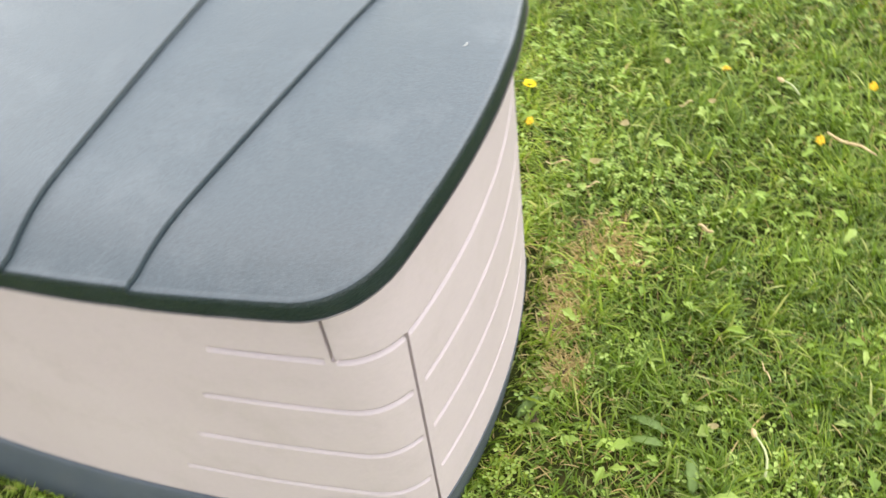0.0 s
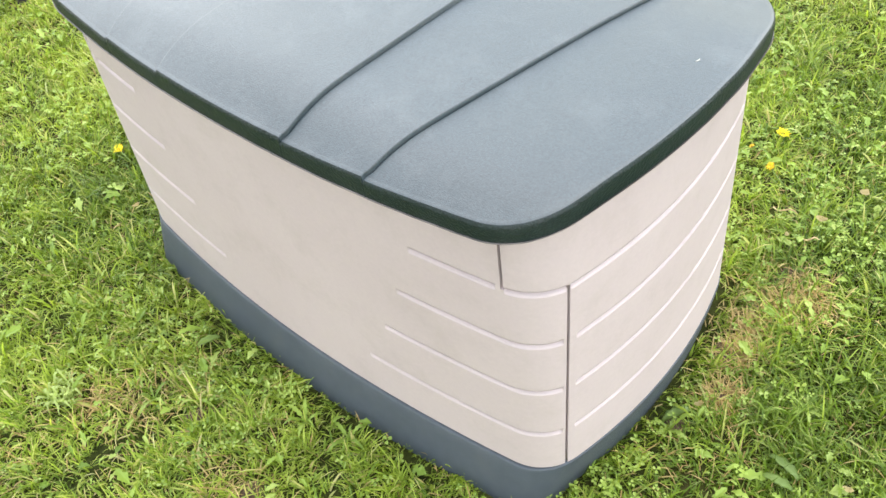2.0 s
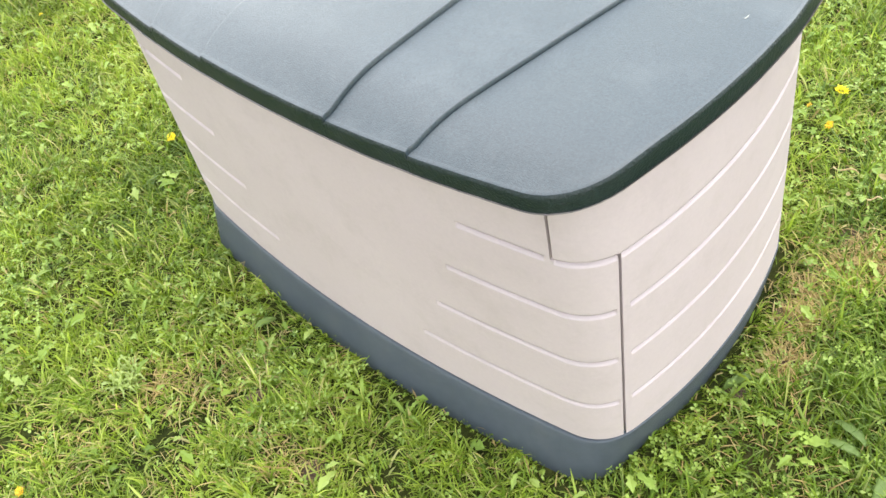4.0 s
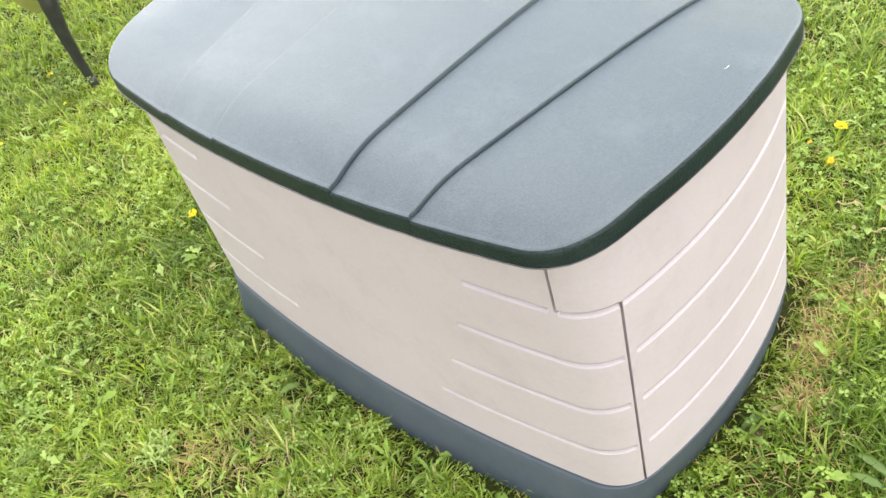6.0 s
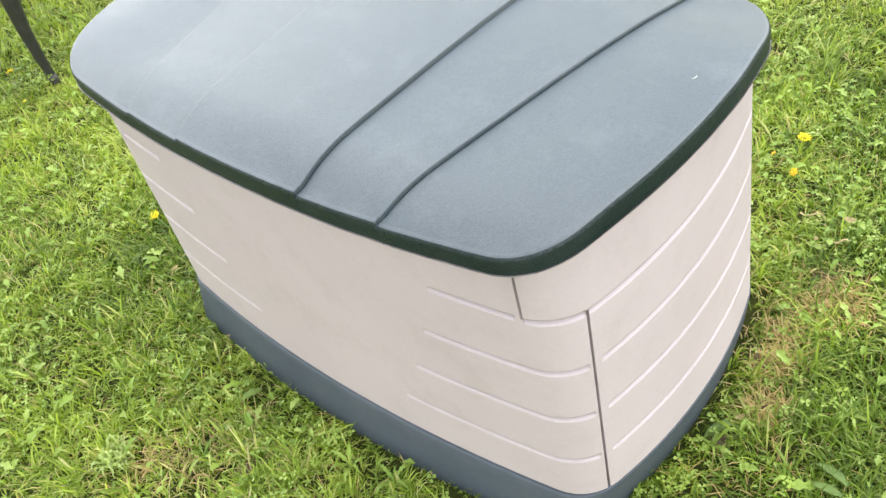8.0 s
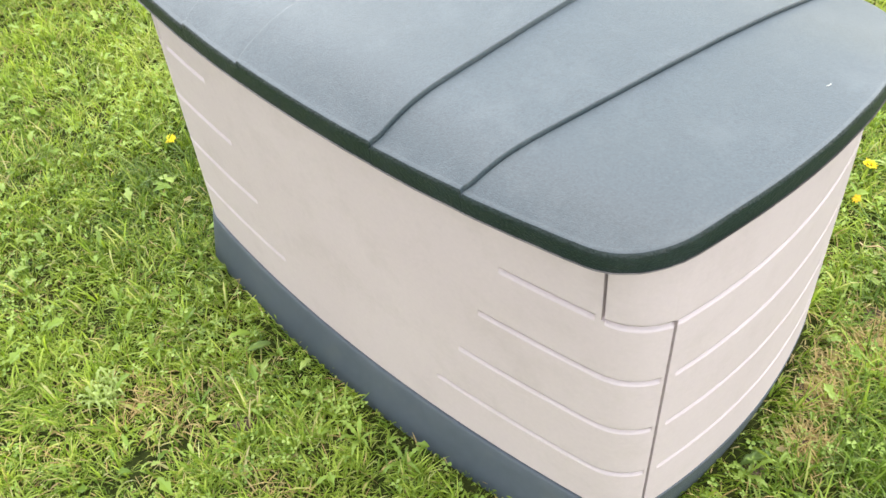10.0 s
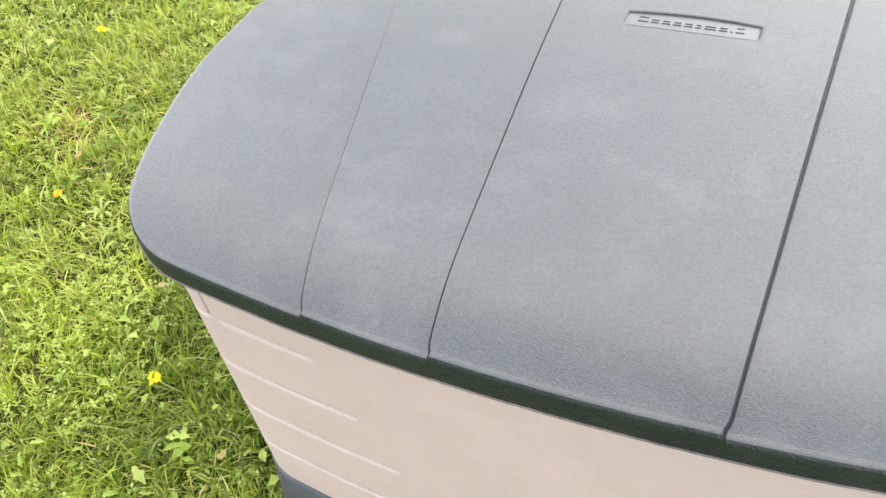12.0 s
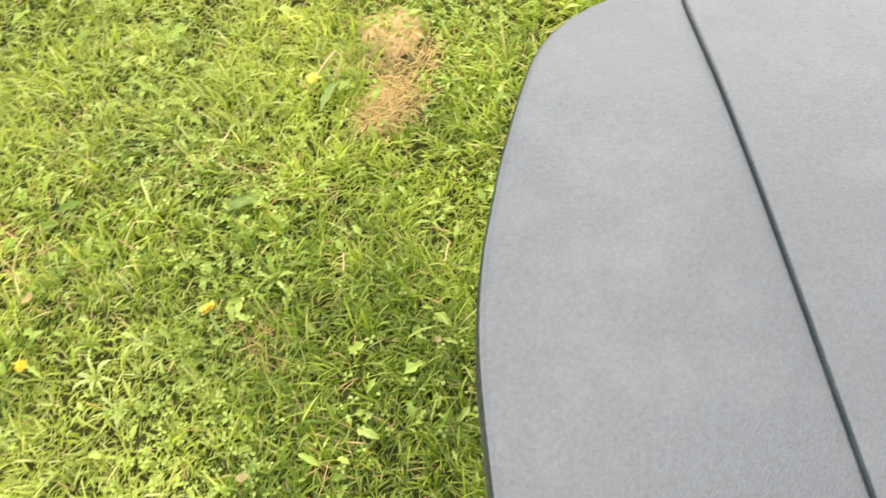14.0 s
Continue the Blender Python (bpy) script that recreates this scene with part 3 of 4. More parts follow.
loop_co = [v.co.copy() for v in loop]
rim_rings(bm, loop, ((0.0030, 0.0004, 0), (0.0052, 0.0015, 0)))
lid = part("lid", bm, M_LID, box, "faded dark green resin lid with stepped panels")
bm = bmesh.new()
first = [bm.verts.new((v.x + n2[0] * 0.0052, v.y + n2[1] * 0.0052, v.z - 0.0015)) for v, n2 in zip(loop_co, rim_n)]
rim_rings(bm, first, ((0.0066, 0.0032, 0), (0.0075, 0.0056, 0), (0.0080, 0.0080, 0), (0.0081, 0.0080, 0.3), (0.0082, 0.0080, 0.6), (0.0080, 0.0080, 0.80), (0.0078, 0.0080, 0.975), (0.0068, 0.0080, 1.0), (-0.018, 0.0080, 1.0)))
part("rim", bm, M_RIM, lid, "dark green rounded rim, partly darkened for its sideways shade")
bm = bmesh.new()
first = []
for v, n2 in zip(loop_co, rim_n):
    z = v.z - 0.0080
    first.append(bm.verts.new((v.x + n2[0] * 0.0078, v.y + n2[1] * 0.0078, z + (rim_bottom(v.y) - z) * 0.868)))
rim_rings(bm, first, ((0.0097, 0.0080, 0.870), (0.0097, 0.0080, 0.900), (0.0078, 0.0080, 0.904)))
part("bead", bm, M_BEAD, lid, "thin pale bead along the rim")

# maker's plate near the back edge, its lettering as plain bars


def on_lid(x, y, up=0.0):
    return Vector((x, y, lid_section(y) - plate_sink(x, y) + up))


bm = bmesh.new()
N = 24
rows = []
for j in range(5):
    row = []
    for k in range(N + 1):
        u = -1 + 2 * k / N
        x = u * 0.0755
        y = 0.132 + (plate_top(x) - 0.0008 - 0.132) * j / 4
        row.append(bm.verts.new(on_lid(x, y, 0.0003)))
    rows.append(row)
for a, b in zip(rows, rows[1:]):
    for k in range(N):
        bm.faces.new((a[k], a[k + 1], b[k + 1], b[k]))
emblem = part("maker_plate", bm, M_EMBLEM, lid, "shallow moulded plate with fine raised lettering bars")


def bar(bm, x0, x1, y0, y1, h):
    lo = [on_lid(x, y, 0.0002) for x, y in ((x0, y0), (x1, y0), (x1, y1), (x0, y1))]
    e = 0.0004
    hi = [on_lid(x, y, h) for x, y in ((x0 + e, y0 + e), (x1 - e, y0 + e), (x1 - e, y1 - e), (x0 + e, y1 - e))]
    lo, hi = [bm.verts.new(q) for q in lo], [bm.verts.new(q) for q in hi]
    bm.faces.new(hi)
    for k in range(4):
        bm.faces.new((lo[k], lo[(k + 1) % 4], hi[(k + 1) % 4], hi[k]))


widths = (0.0125, 0.010, 0.010, 0.010, 0.010, 0.007, 0.014, 0.010, 0.003, 0.010)
x = -0.063
bm = bmesh.new()
for k, w in enumerate(widths):              # two fine strokes for each sign of the name
    tall = 0.1535 if k in (0, 9) else 0.1495
    bar(bm, x, x + w, 0.1425, 0.1440, 0.0011)
    if w > 0.004:
        bar(bm, x + 0.0006, x + w - 0.0006, tall - 0.0014, tall, 0.0011)
    x += w + 0.0030
# Rim resin here: its dark colour stands in for shading round the raised strokes.
part("lettering_bar", bm, M_RIM, emblem)
bm = bmesh.new()
edge_line = []
for k in range(N + 1):                      # dark line painted for the shaded back wall and ends of the plate
    x = (-1 + 2 * k / N) * 0.0782
    edge_line.append([bm.verts.new(Vector((x, plate_top(x) + dy, lid_section(plate_top(x)) + 0.0005))) for dy in (-0.0001, 0.0010)])
for p_, q_ in zip(edge_line, edge_line[1:]):
    bm.faces.new((p_[0], q_[0], q_[1], p_[1]))
for x0, x1 in ((-0.0782, -0.0774), (0.0770, 0.0782)):
    bm.faces.new([bm.verts.new(Vector((x, y, lid_section(y) + 0.0005))) for x, y in ((x0, 0.136), (x1, 0.136), (x1, 0.1595), (x0, 0.1595))])
part("plate_edge_shade", bm, M_RIM, emblem)

# ---- the garden chair beyond the box ----
chair = empty("garden_chair", (-1.711, 0.052, ground_z(0, 0.052)))
tagged(chair, "black metal garden chair with an olive cloth seat cover", "chair")
e1 = Vector((-0.351, -0.215, 0)).normalized()      # along the front
e2 = Vector((-0.233, 0.404, 0))                    # from front leg to back leg
e2.normalize()
corners = [Vector((0, 0, 0)), e1 * 0.412, e2 * 0.53, e1 * 0.412 + e2 * 0.53]
for q in corners:
    wz = 0.0
    bm = bmesh.new()
    zs = [wz - 0.01, wz + 0.02, wz + 0.1, wz + 0.2, wz + 0.3, 0.40]
    hw = [0.0115, 0.0130, 0.0155, 0.0195, 0.025, 0.029]
    prev = None
    for z, w in zip(zs, hw):
        bow = math.sin(math.pi * min(1.0, max(0.0, z / 0.38)))
        c = Vector((q.x + 0.055 * z - 0.011 * bow, q.y + 0.046 * z - 0.009 * bow, z))
        ring = []
        for k in range(12):
            t = 2 * math.pi * k / 12
            cx, cy = math.cos(t), math.sin(t)
            cx, cy = math.copysign(abs(cx) ** 0.6, cx), math.copysign(abs(cy) ** 0.6, cy)
            ring.append(bm.verts.new(c + e1 * cx * w + e2 * cy * w * 0.75))
        if prev:
            for k in range(12):
                bm.faces.new((prev[k], prev[(k + 1) % 12], ring[(k + 1) % 12], ring[k]))
        else:
            bm.faces.new(ring)
        prev = ring
    bm.faces.new(prev)
    leg = part("leg", bm, M_IRON, chair)
    bm = bmesh.new()
    tube(bm, [(q.x, q.y, wz - 0.012), (q.x, q.y, wz + 0.03), (q.x, q.y, wz + 0.036)], [0.0150, 0.0150, 0.0125], 12)
    part("foot_cap", bm, M_FOOT, leg)
bm = bmesh.new()
for a, b in ((0, 1), (2, 3), (0, 2), (1, 3)):
    rake = Vector((0.021, 0.018, 0.39))
    tube(bm, [corners[a] + rake, corners[b] + rake], 0.014, 8)
part("seat_frame", bm, M_IRON, chair)
bm = bmesh.new()
NU, NV = 16, 22
sheet = []
for i in range(NU + 1):
    row = []
    for j in range(NV + 1):
        u = 0.02 + 0.42 * i / NU
        v = j / NV
        if v < 0.35:                       # the cloth hanging over the front
            k = v / 0.35
            base = e1 * u + e2 * (0.004 + 0.010 * math.sin(u * 40))
            low = min(0.415, 0.272 + 1.3 * max(0.0, u - 0.075))
            z = low + (0.425 - low) * k + 0.004 * math.sin(u * 55)
        else:
            k = (v - 0.35) / 0.65
            base = e1 * u + e2 * (0.004 + 0.53 * k)
            z = 0.425 + 0.030 * math.sin(math.pi * k) * math.sin(math.pi * i / NU) ** 0.5
        row.append(bm.verts.new(base + Vector((0.055 * z, 0.046 * z, z))))
    sheet.append(row)
for a, b in zip(sheet, sheet[1:]):
    for j in range(NV):
        bm.faces.new((a[j], a[j + 1], b[j + 1], b[j]))
bmesh.ops.solidify(bm, geom=bm.faces[:], thickness=0.008)
part("seat_cover", bm, M_CLOTH, chair, "olive green cloth seat cover hanging over the edge")

# ---- small bits on the lid ----
def husk(x, y, length, turn, drop):
    bm = bmesh.new()
    z = lid_section(y) - drop
    pts = []
    for k in range(6):
        t = k / 5 - 0.5
        a = turn + 0.5 * t
        pts.append((x + length * t * math.cos(a), y + length * t * math.sin(a), z + 0.0012))
    tube(bm, pts, [0.0002, 0.0004, 0.0005, 0.0005, 0.0004, 0.0002], 6)
    ob = part("seed_husk", bm, M_PALE)
    return tagged(ob, "tiny pale dry husk lying on the lid", "husk", "husks on the lid")


husk(0.510, 0.043, 0.009, 1.35, 0.0040)
husk(0.455, 0.140, 0.006, 0.2, 0.0095)

# ---- grass, clover and weeds ----
rng = np.random.default_rng(7)
X0, X1, Y0, Y1 = -2.90, 1.35, -1.15, 2.30
BARE = ((-0.788, 0.787, 0.064), (-0.779, 0.685, 0.038), (-0.815, 0.64, 0.026))
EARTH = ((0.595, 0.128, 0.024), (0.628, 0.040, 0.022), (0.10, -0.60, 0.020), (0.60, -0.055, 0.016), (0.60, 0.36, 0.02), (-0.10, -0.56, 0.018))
# Longer, darker tufts; the shade round the box is painted by their colour.
LUSH_SHADE = ((0.62, 0.34, 0.10), (0.70, 0.62, 0.16), (0.68, 0.52, 0.15), (-0.72, 0.22, 0.13), (-0.74, 0.02, 0.16), (-0.72, -0.25, 0.18), (-0.90, 0.22, 0.16), (0.64, 0.42, 0.08), (0.82, -0.28, 0.28), (0.78, 0.05, 0.20), (1.00, 0.12, 0.25), (0.90, 0.42, 0.18), (-0.60, 0.10, 0.06), (-0.75, 0.30, 0.08), (-0.80, -0.06, 0.18), (-0.70, 0.14, 0.12), (0.85, 0.72, 0.24), (1.10, 0.75, 0.30), (1.0, 1.05, 0.2), (0.76, 0.22, 0.16), (0.92, 0.20, 0.30), (0.72, 0.92, 0.28), (0.80, -0.12, 0.22), (1.1, 0.40, 0.30))
WORN = ((0.61, 0.29, 0.075), (0.60, 0.20, 0.05), (0.66, 0.33, 0.05), (0.61, 0.13, 0.04), (0.635, 0.04, 0.035), (-0.20, -0.62, 0.08), (0.05, -0.62, 0.06), (-0.28, -0.66, 0.05), (-0.95, 0.20, 0.06), (-1.45, 0.35, 0.10))

# Stretches whose sunny brightness is put into the blade colour.
PALE = ((-1.35, 0.85, 0.45), (-1.0, 1.1, 0.35), (-1.7, 0.5, 0.35), (-1.15, 0.05, 0.15), (0.1, 1.4, 0.3))


def under_box(x, y, grow=0.0):
    return (y > -0.372 - grow + 0.165 * x * x) & (y < 0.268 + grow) & (np.abs(x) < 0.549 + grow - 0.62 * (y - 0.02) ** 2)


def value_noise(x, y, scale, seed):
    """Smooth noise from 0 to 1 on the plan."""
    g = np.random.default_rng(seed).random((96, 96))
    u, v = (x + 20) * scale % 95, (y + 20) * scale % 95
    i, j = u.astype(int), v.astype(int)
    f, h = u - i, v - j
    f, h = f * f * (3 - 2 * f), h * h * (3 - 2 * h)
    return (g[i, j] * (1 - f) + g[i + 1, j] * f) * (1 - h) + (g[i, j + 1] * (1 - f) + g[i + 1, j + 1] * f) * h


def spots(x, y, table):
    m = np.zeros_like(x)
    for cx, cy, r in table:
        m = np.maximum(m, np.exp(-((x - cx) ** 2 + (y - cy) ** 2) / (r * r)))
    return m


def scatter(n):
    x, y = rng.uniform(X0, X1, n), rng.uniform(Y0, Y1, n)
    ok = ~under_box(x, y)
    return x[ok], y[ok]


def tufts(n, per):
    """Roots gathered in tufts: place, tuft heading and how far out in its tuft each root stands."""
    cx, cy = rng.uniform(X0, X1, n // per), rng.uniform(Y0, Y1, n // per)
    k = rng.poisson(per, len(cx))
    cx, cy = np.repeat(cx, k), np.repeat(cy, k)
    a, r = rng.uniform(0, 2 * np.pi, len(cx)), np.abs(rng.normal(0, 1, len(cx)))
    x, y = cx + np.cos(a) * r * 0.012, cy + np.sin(a) * r * 0.012
    way = np.repeat(rng.uniform(0, 2 * np.pi, len(k)), k)
    tall = np.repeat(rng.uniform(0.7, 1.35, len(k)), k)
    ok = ~under_box(x, y)
    return x[ok], y[ok], a[ok], r[ok], way[ok], tall[ok]


def blades(x, y, length, width, lean, heading, curl):
    """Bent tapered blades: seven corners each, bowing over their flat side. Returns corners and the faces."""
    n = len(x)
    face = heading + np.pi / 2 + rng.normal(0, 0.55, n)
    wx, wy = np.cos(face) * width / 2, np.sin(face) * width / 2
    dx, dy = np.cos(heading), np.sin(heading)
    v = np.empty((n, 7, 3), np.float32)
    out, up = np.zeros(n), np.full(n, -0.004)
    for k, (t, w) in enumerate(((0.0, 0.75), (0.42, 1.0), (0.76, 0.72), (1.0, 0.0))):
        if k:
            step, ang = length * (t - last), np.minimum(lean * (0.35 + 0.3 * k) + curl * (t ** 2), 1.9)
            out, up = out + step * np.sin(ang), np.maximum(up + step * np.cos(ang), 0.003 + 0.001 * k)
        last = t
        cx, cy, cz = x + dx * out, y + dy * out, GROUND + up
        if k < 3:
            v[:, 2 * k] = np.stack([cx - wx * w, cy - wy * w, cz], 1)
            v[:, 2 * k + 1] = np.stack([cx + wx * w, cy + wy * w, cz], 1)
        else:
            v[:, 6] = np.stack([cx, cy, cz], 1)
    b = np.arange(n)[:, None] * 7
    f = np.concatenate([b + [0, 1, 3, 2], b + [2, 3, 5, 4], b + [4, 5, 6]], 1).ravel()
    return v.reshape(-1, 3), f, np.tile([4, 4, 3], n)


def ovate(x, y, h, length, width, heading, tilt, roll):
    """Small ragged leaves folded along the vein: place, height, size, heading and tilt."""
    n = len(x)
    dx, dy = np.cos(heading), np.sin(heading)
    stations = ((0.0, 0.12, 0.0), (0.22, 0.75, 0.08), (0.38, 0.48, 0.11), (0.58, 1.0, 0.12), (0.76, 0.60, 0.09), (1.0, 0.10, 0.0))
    v = np.empty((n, 18, 3), np.float32)
    for k, (t, w, arch) in enumerate(stations):
        o = length * (t - 0.5)
        z = GROUND + h + o * np.sin(tilt) + length * arch
        ragged = w * rng.uniform(0.7, 1.25, n)
        for j, q in enumerate((-1, 0, 1)):
            side = q * width / 2 * ragged
            v[:, 3 * k + j] = np.stack([x + dx * o * np.cos(tilt) - dy * side, y + dy * o * np.cos(tilt) + dx * side, np.maximum(z + side * roll + 0.22 * abs(q) * width * w, GROUND + 0.002)], 1)
    b = np.arange(n)[:, None] * 18
    f = np.concatenate([b + [3 * k + j, 3 * k + j + 1, 3 * k + j + 4, 3 * k + j + 3] for k in range(5) for j in range(2)], 1).ravel()
    return v.reshape(-1, 3), f, np.full(n * 10, 4)


def scatter_far(n):
    """The lawn goes on round the plot, thinning out with distance."""
    r, a = 1.2 + rng.gamma(2.0, 1.9, n), rng.uniform(0, 2 * np.pi, n)
    x, y = -0.8 + r * np.cos(a) * 1.15, 0.55 + r * np.sin(a)
    ok = ((x < X0) | (x > X1) | (y < Y0) | (y > Y1)) & (r < 14)
    return x[ok], y[ok]


def grow_far(n):
    x, y = scatter_far(n)
    m = len(x)
    gap = np.maximum(np.maximum(X0 - x, x - X1), np.maximum(Y0 - y, y - Y1))
    wide = 1.0 + np.clip(gap, 0, 5) * 0.9
    tuft = value_noise(x, y, 9.0, 3)
    return blades(x, y, rng.uniform(0.03, 0.06, m) * (0.6 + 0.7 * tuft), rng.uniform(0.004, 0.008, m) * wide, np.abs(rng.normal(0.7, 0.4, m)), rng.uniform(0, 6.28, m), rng.uniform(0.2, 0.9, m))


def grow_grass(n, which):
    x, y, out_a, r, way, tall = tufts(n, 16)
    rim = np.clip(np.minimum(np.minimum(x - X0, X1 - x), np.minimum(y - Y0, Y1 - y)) / 0.22, 0, 1)
    dark = np.clip(1.15 * spots(x, y, LUSH_SHADE) + 0.5 * (value_noise(x, y, 3.0, 71) - 0.5), 0, 0.94)
    tuft = value_noise(x, y, 14.0, 3) * 0.6 + value_noise(x, y, 40.0, 4) * 0.4
    light = np.clip(1.1 * spots(x, y, PALE) + 0.3 * (value_noise(x, y, 2.6, 72) - 0.5), 0, 0.8)
    pick = rng.random(len(x))
    sort = np.where(pick < dark, "shaded_lush", np.where(pick > 1 - light, "pale", "plain"))
    shaded_lush = which == "shaded_lush"
    keep = (sort == which) & (rng.random(len(x)) < 0.25 + 0.75 * rim) & (rng.random(len(x)) < 1 - 0.5 * np.clip((np.hypot(x + 0.1, y) - 1.2) / 0.9, 0, 1)) & (rng.random(len(x)) < (0.45 + 0.8 * tuft) * (1 - 0.96 * np.clip(spots(x, y, BARE) * 1.3, 0, 1)) * (1 - 0.6 * spots(x, y, WORN)) * (1 - 0.9 * np.clip(1.3 * spots(x, y, EARTH), 0, 1)))
    x, y, tuft, out_a, r, way, tall = (q[keep] for q in (x, y, tuft, out_a, r, way, tall))
    m = len(x)
    edge = under_box(x, y, 0.05)
    far = np.clip((np.hypot(x + 0.1, y) - 1.2) / 0.9, 0, 1)
    length = rng.gamma(7.0, 0.0057 if shaded_lush else 0.0051, m) * (0.50 + 0.70 * tuft) * tall * np.where(edge & (y < -0.2), 0.55, 1.0)
    width = rng.gamma(6.0, 0.00042, m) * (1 + 0.45 * far)
    # tufts open like fans, and the mat as a whole is combed in slowly turning swirls
    fx, fy = np.cos(out_a) * r * 0.7 + np.cos(way) * 0.6, np.sin(out_a) * r * 0.7 + np.sin(way) * 0.6
    comb = 4 * np.pi * value_noise(x, y, 3.2, 12)
    wind = np.arctan2(fy + 0.35 * np.sin(comb), fx + 0.35 * np.cos(comb)) + rng.normal(0, 0.6, m)
    lean = np.abs(rng.normal(0.50, 0.4, m)) + 0.32 * np.minimum(r, 1.8)
    away = np.arctan2(y - 0.0, x)          # blades beside the box lean away from its wall
    wind = np.where(edge, away + rng.normal(0, 0.8, m), wind)
    return blades(x, y, np.clip(length, 0.016, 0.115), np.clip(width, 0.0012, 0.007), lean, wind, rng.uniform(0.1, 1.1, m))


soup("shaded_lush_grass", *grow_grass(760000, "shaded_lush"), M_LUSH_SHADE, "stuff", "lusher dark green tufts of grass in the lawn", "grass")
soup("lawn_grass", *grow_grass(760000, "plain"), M_GRASS, "stuff", "mown bright green lawn grass with yellowish tufts", "grass")
soup("pale_grass", *grow_grass(760000, "pale"), M_PALEGRASS, "stuff", "pale yellowish green stretches of lawn grass", "grass")
soup("outer_lawn_grass", *grow_far(60000), M_GRASS, "stuff", "green lawn grass thinning out round the plot", "grass")


def grow_dry(n):
    x, y = scatter(n)
    s = spots(x, y, WORN)
    keep = rng.random(len(x)) < 0.10 + 0.85 * s + 0.35 * (value_noise(x, y, 6.0, 21) > 0.74)
    x, y = x[keep], y[keep]
    m = 1300
    ang, rad = rng.uniform(0, 6.28, m), 0.55 + np.abs(rng.normal(0, 0.8, m))
    pick = rng.integers(0, len(BARE), m)
    bare = np.array(BARE)[pick]
    x = np.concatenate([x, bare[:, 0] + np.cos(ang) * rad * bare[:, 2] * 0.7])
    y = np.concatenate([y, bare[:, 1] + np.sin(ang) * rad * bare[:, 2] * 0.7])
    w = np.array(WORN)[rng.integers(0, 5, 1300)]          # straw lying thick in the worn places
    ang, rad = rng.uniform(0, 6.28, len(w)), np.abs(rng.normal(0, 0.75, len(w)))
    wx, wy = w[:, 0] + np.cos(ang) * rad * w[:, 2], w[:, 1] + np.sin(ang) * rad * w[:, 2]
    clear = ~under_box(wx, wy)
    x, y = np.concatenate([x, wx[clear]]), np.concatenate([y, wy[clear]])
    w = np.array(WORN)[rng.integers(5, len(WORN), 500)]
    ang, rad = rng.uniform(0, 6.28, len(w)), np.abs(rng.normal(0, 0.9, len(w)))
    x, y = np.concatenate([x, w[:, 0] + np.cos(ang) * rad * w[:, 2]]), np.concatenate([y, w[:, 1] + np.sin(ang) * rad * w[:, 2]])
    k = len(x)
    return blades(x, y, rng.uniform(0.02, 0.06, k), rng.uniform(0.0012, 0.0028, k), rng.uniform(0.8, 1.5, k), rng.uniform(0, 6.28, k), rng.uniform(0.0, 0.5, k))


soup("dry_grass", *grow_dry(90000), M_DRY, "stuff", "dry straw-coloured grass lying in the lawn", "dry grass")


CLUMPS = ((0.70, 0.036, 0.05), (0.73, 0.105, 0.05), (-0.12, -0.50, 0.05), (-0.40, -0.45, 0.05), (-0.30, -0.86, 0.06), (-1.14, 0.51, 0.06))


def grow_clover(n):
    """Three rounded leaflets on each stalk, gathered in drifts."""
    x, y = scatter(n)
    drift = value_noise(x, y, 4.0, 31) * 0.65 + value_noise(x, y, 13.0, 32) * 0.35 - 0.06
    drift = drift + 0.35 * spots(x, y, CLUMPS)
    keep = (rng.random(len(x)) < np.clip((drift - 0.45) * 3.0, 0.06, 0.8)) & (spots(x, y, BARE) < 0.4) & (rng.random(len(x)) > 0.9 * spots(x, y, WORN)) & ~under_box(x, y, 0.03)
    x, y = x[keep], y[keep]
    m = len(x)
    h = rng.uniform(0.014, 0.044, m)
    size = rng.uniform(0.0038, 0.0076, m)
    turn = rng.uniform(0, 6.28, m)
    tx, ty = rng.normal(0, 0.28, m), rng.normal(0, 0.28, m)
    shape = np.array([(0.05, 0.0, 0.0), (0.75, 0.46, 0.13), (1.22, 0.30, 0.13), (1.17, 0.0, 0.04), (1.22, -0.30, 0.13), (0.75, -0.46, 0.13)])
    allv = []
    for k in range(3):
        a = turn + k * 2.094 + rng.normal(0, 0.12, m)
        ca, sa_ = np.cos(a)[:, None], np.sin(a)[:, None]
        lx = (shape[None, :, 0] * ca - shape[None, :, 1] * sa_) * size[:, None]
        ly = (shape[None, :, 0] * sa_ + shape[None, :, 1] * ca) * size[:, None]
        lz = shape[None, :, 2] * size[:, None] + lx * tx[:, None] + ly * ty[:, None]
        allv.append(np.stack([x[:, None] + lx, y[:, None] + ly, (GROUND + h)[:, None] + lz], 2))
    v = np.stack(allv, 1).reshape(-1, 3)
    q = np.arange(m * 3)[:, None] * 6
    f = np.concatenate([q + [0, 1, 2, 3], q + [0, 3, 4, 5]], 1).ravel()
    return v, f, np.full(m * 6, 4)


soup("clover_patch", *grow_clover(62000), M_CLOVER, "stuff", "drifts of green clover leaves in the lawn", "clover")


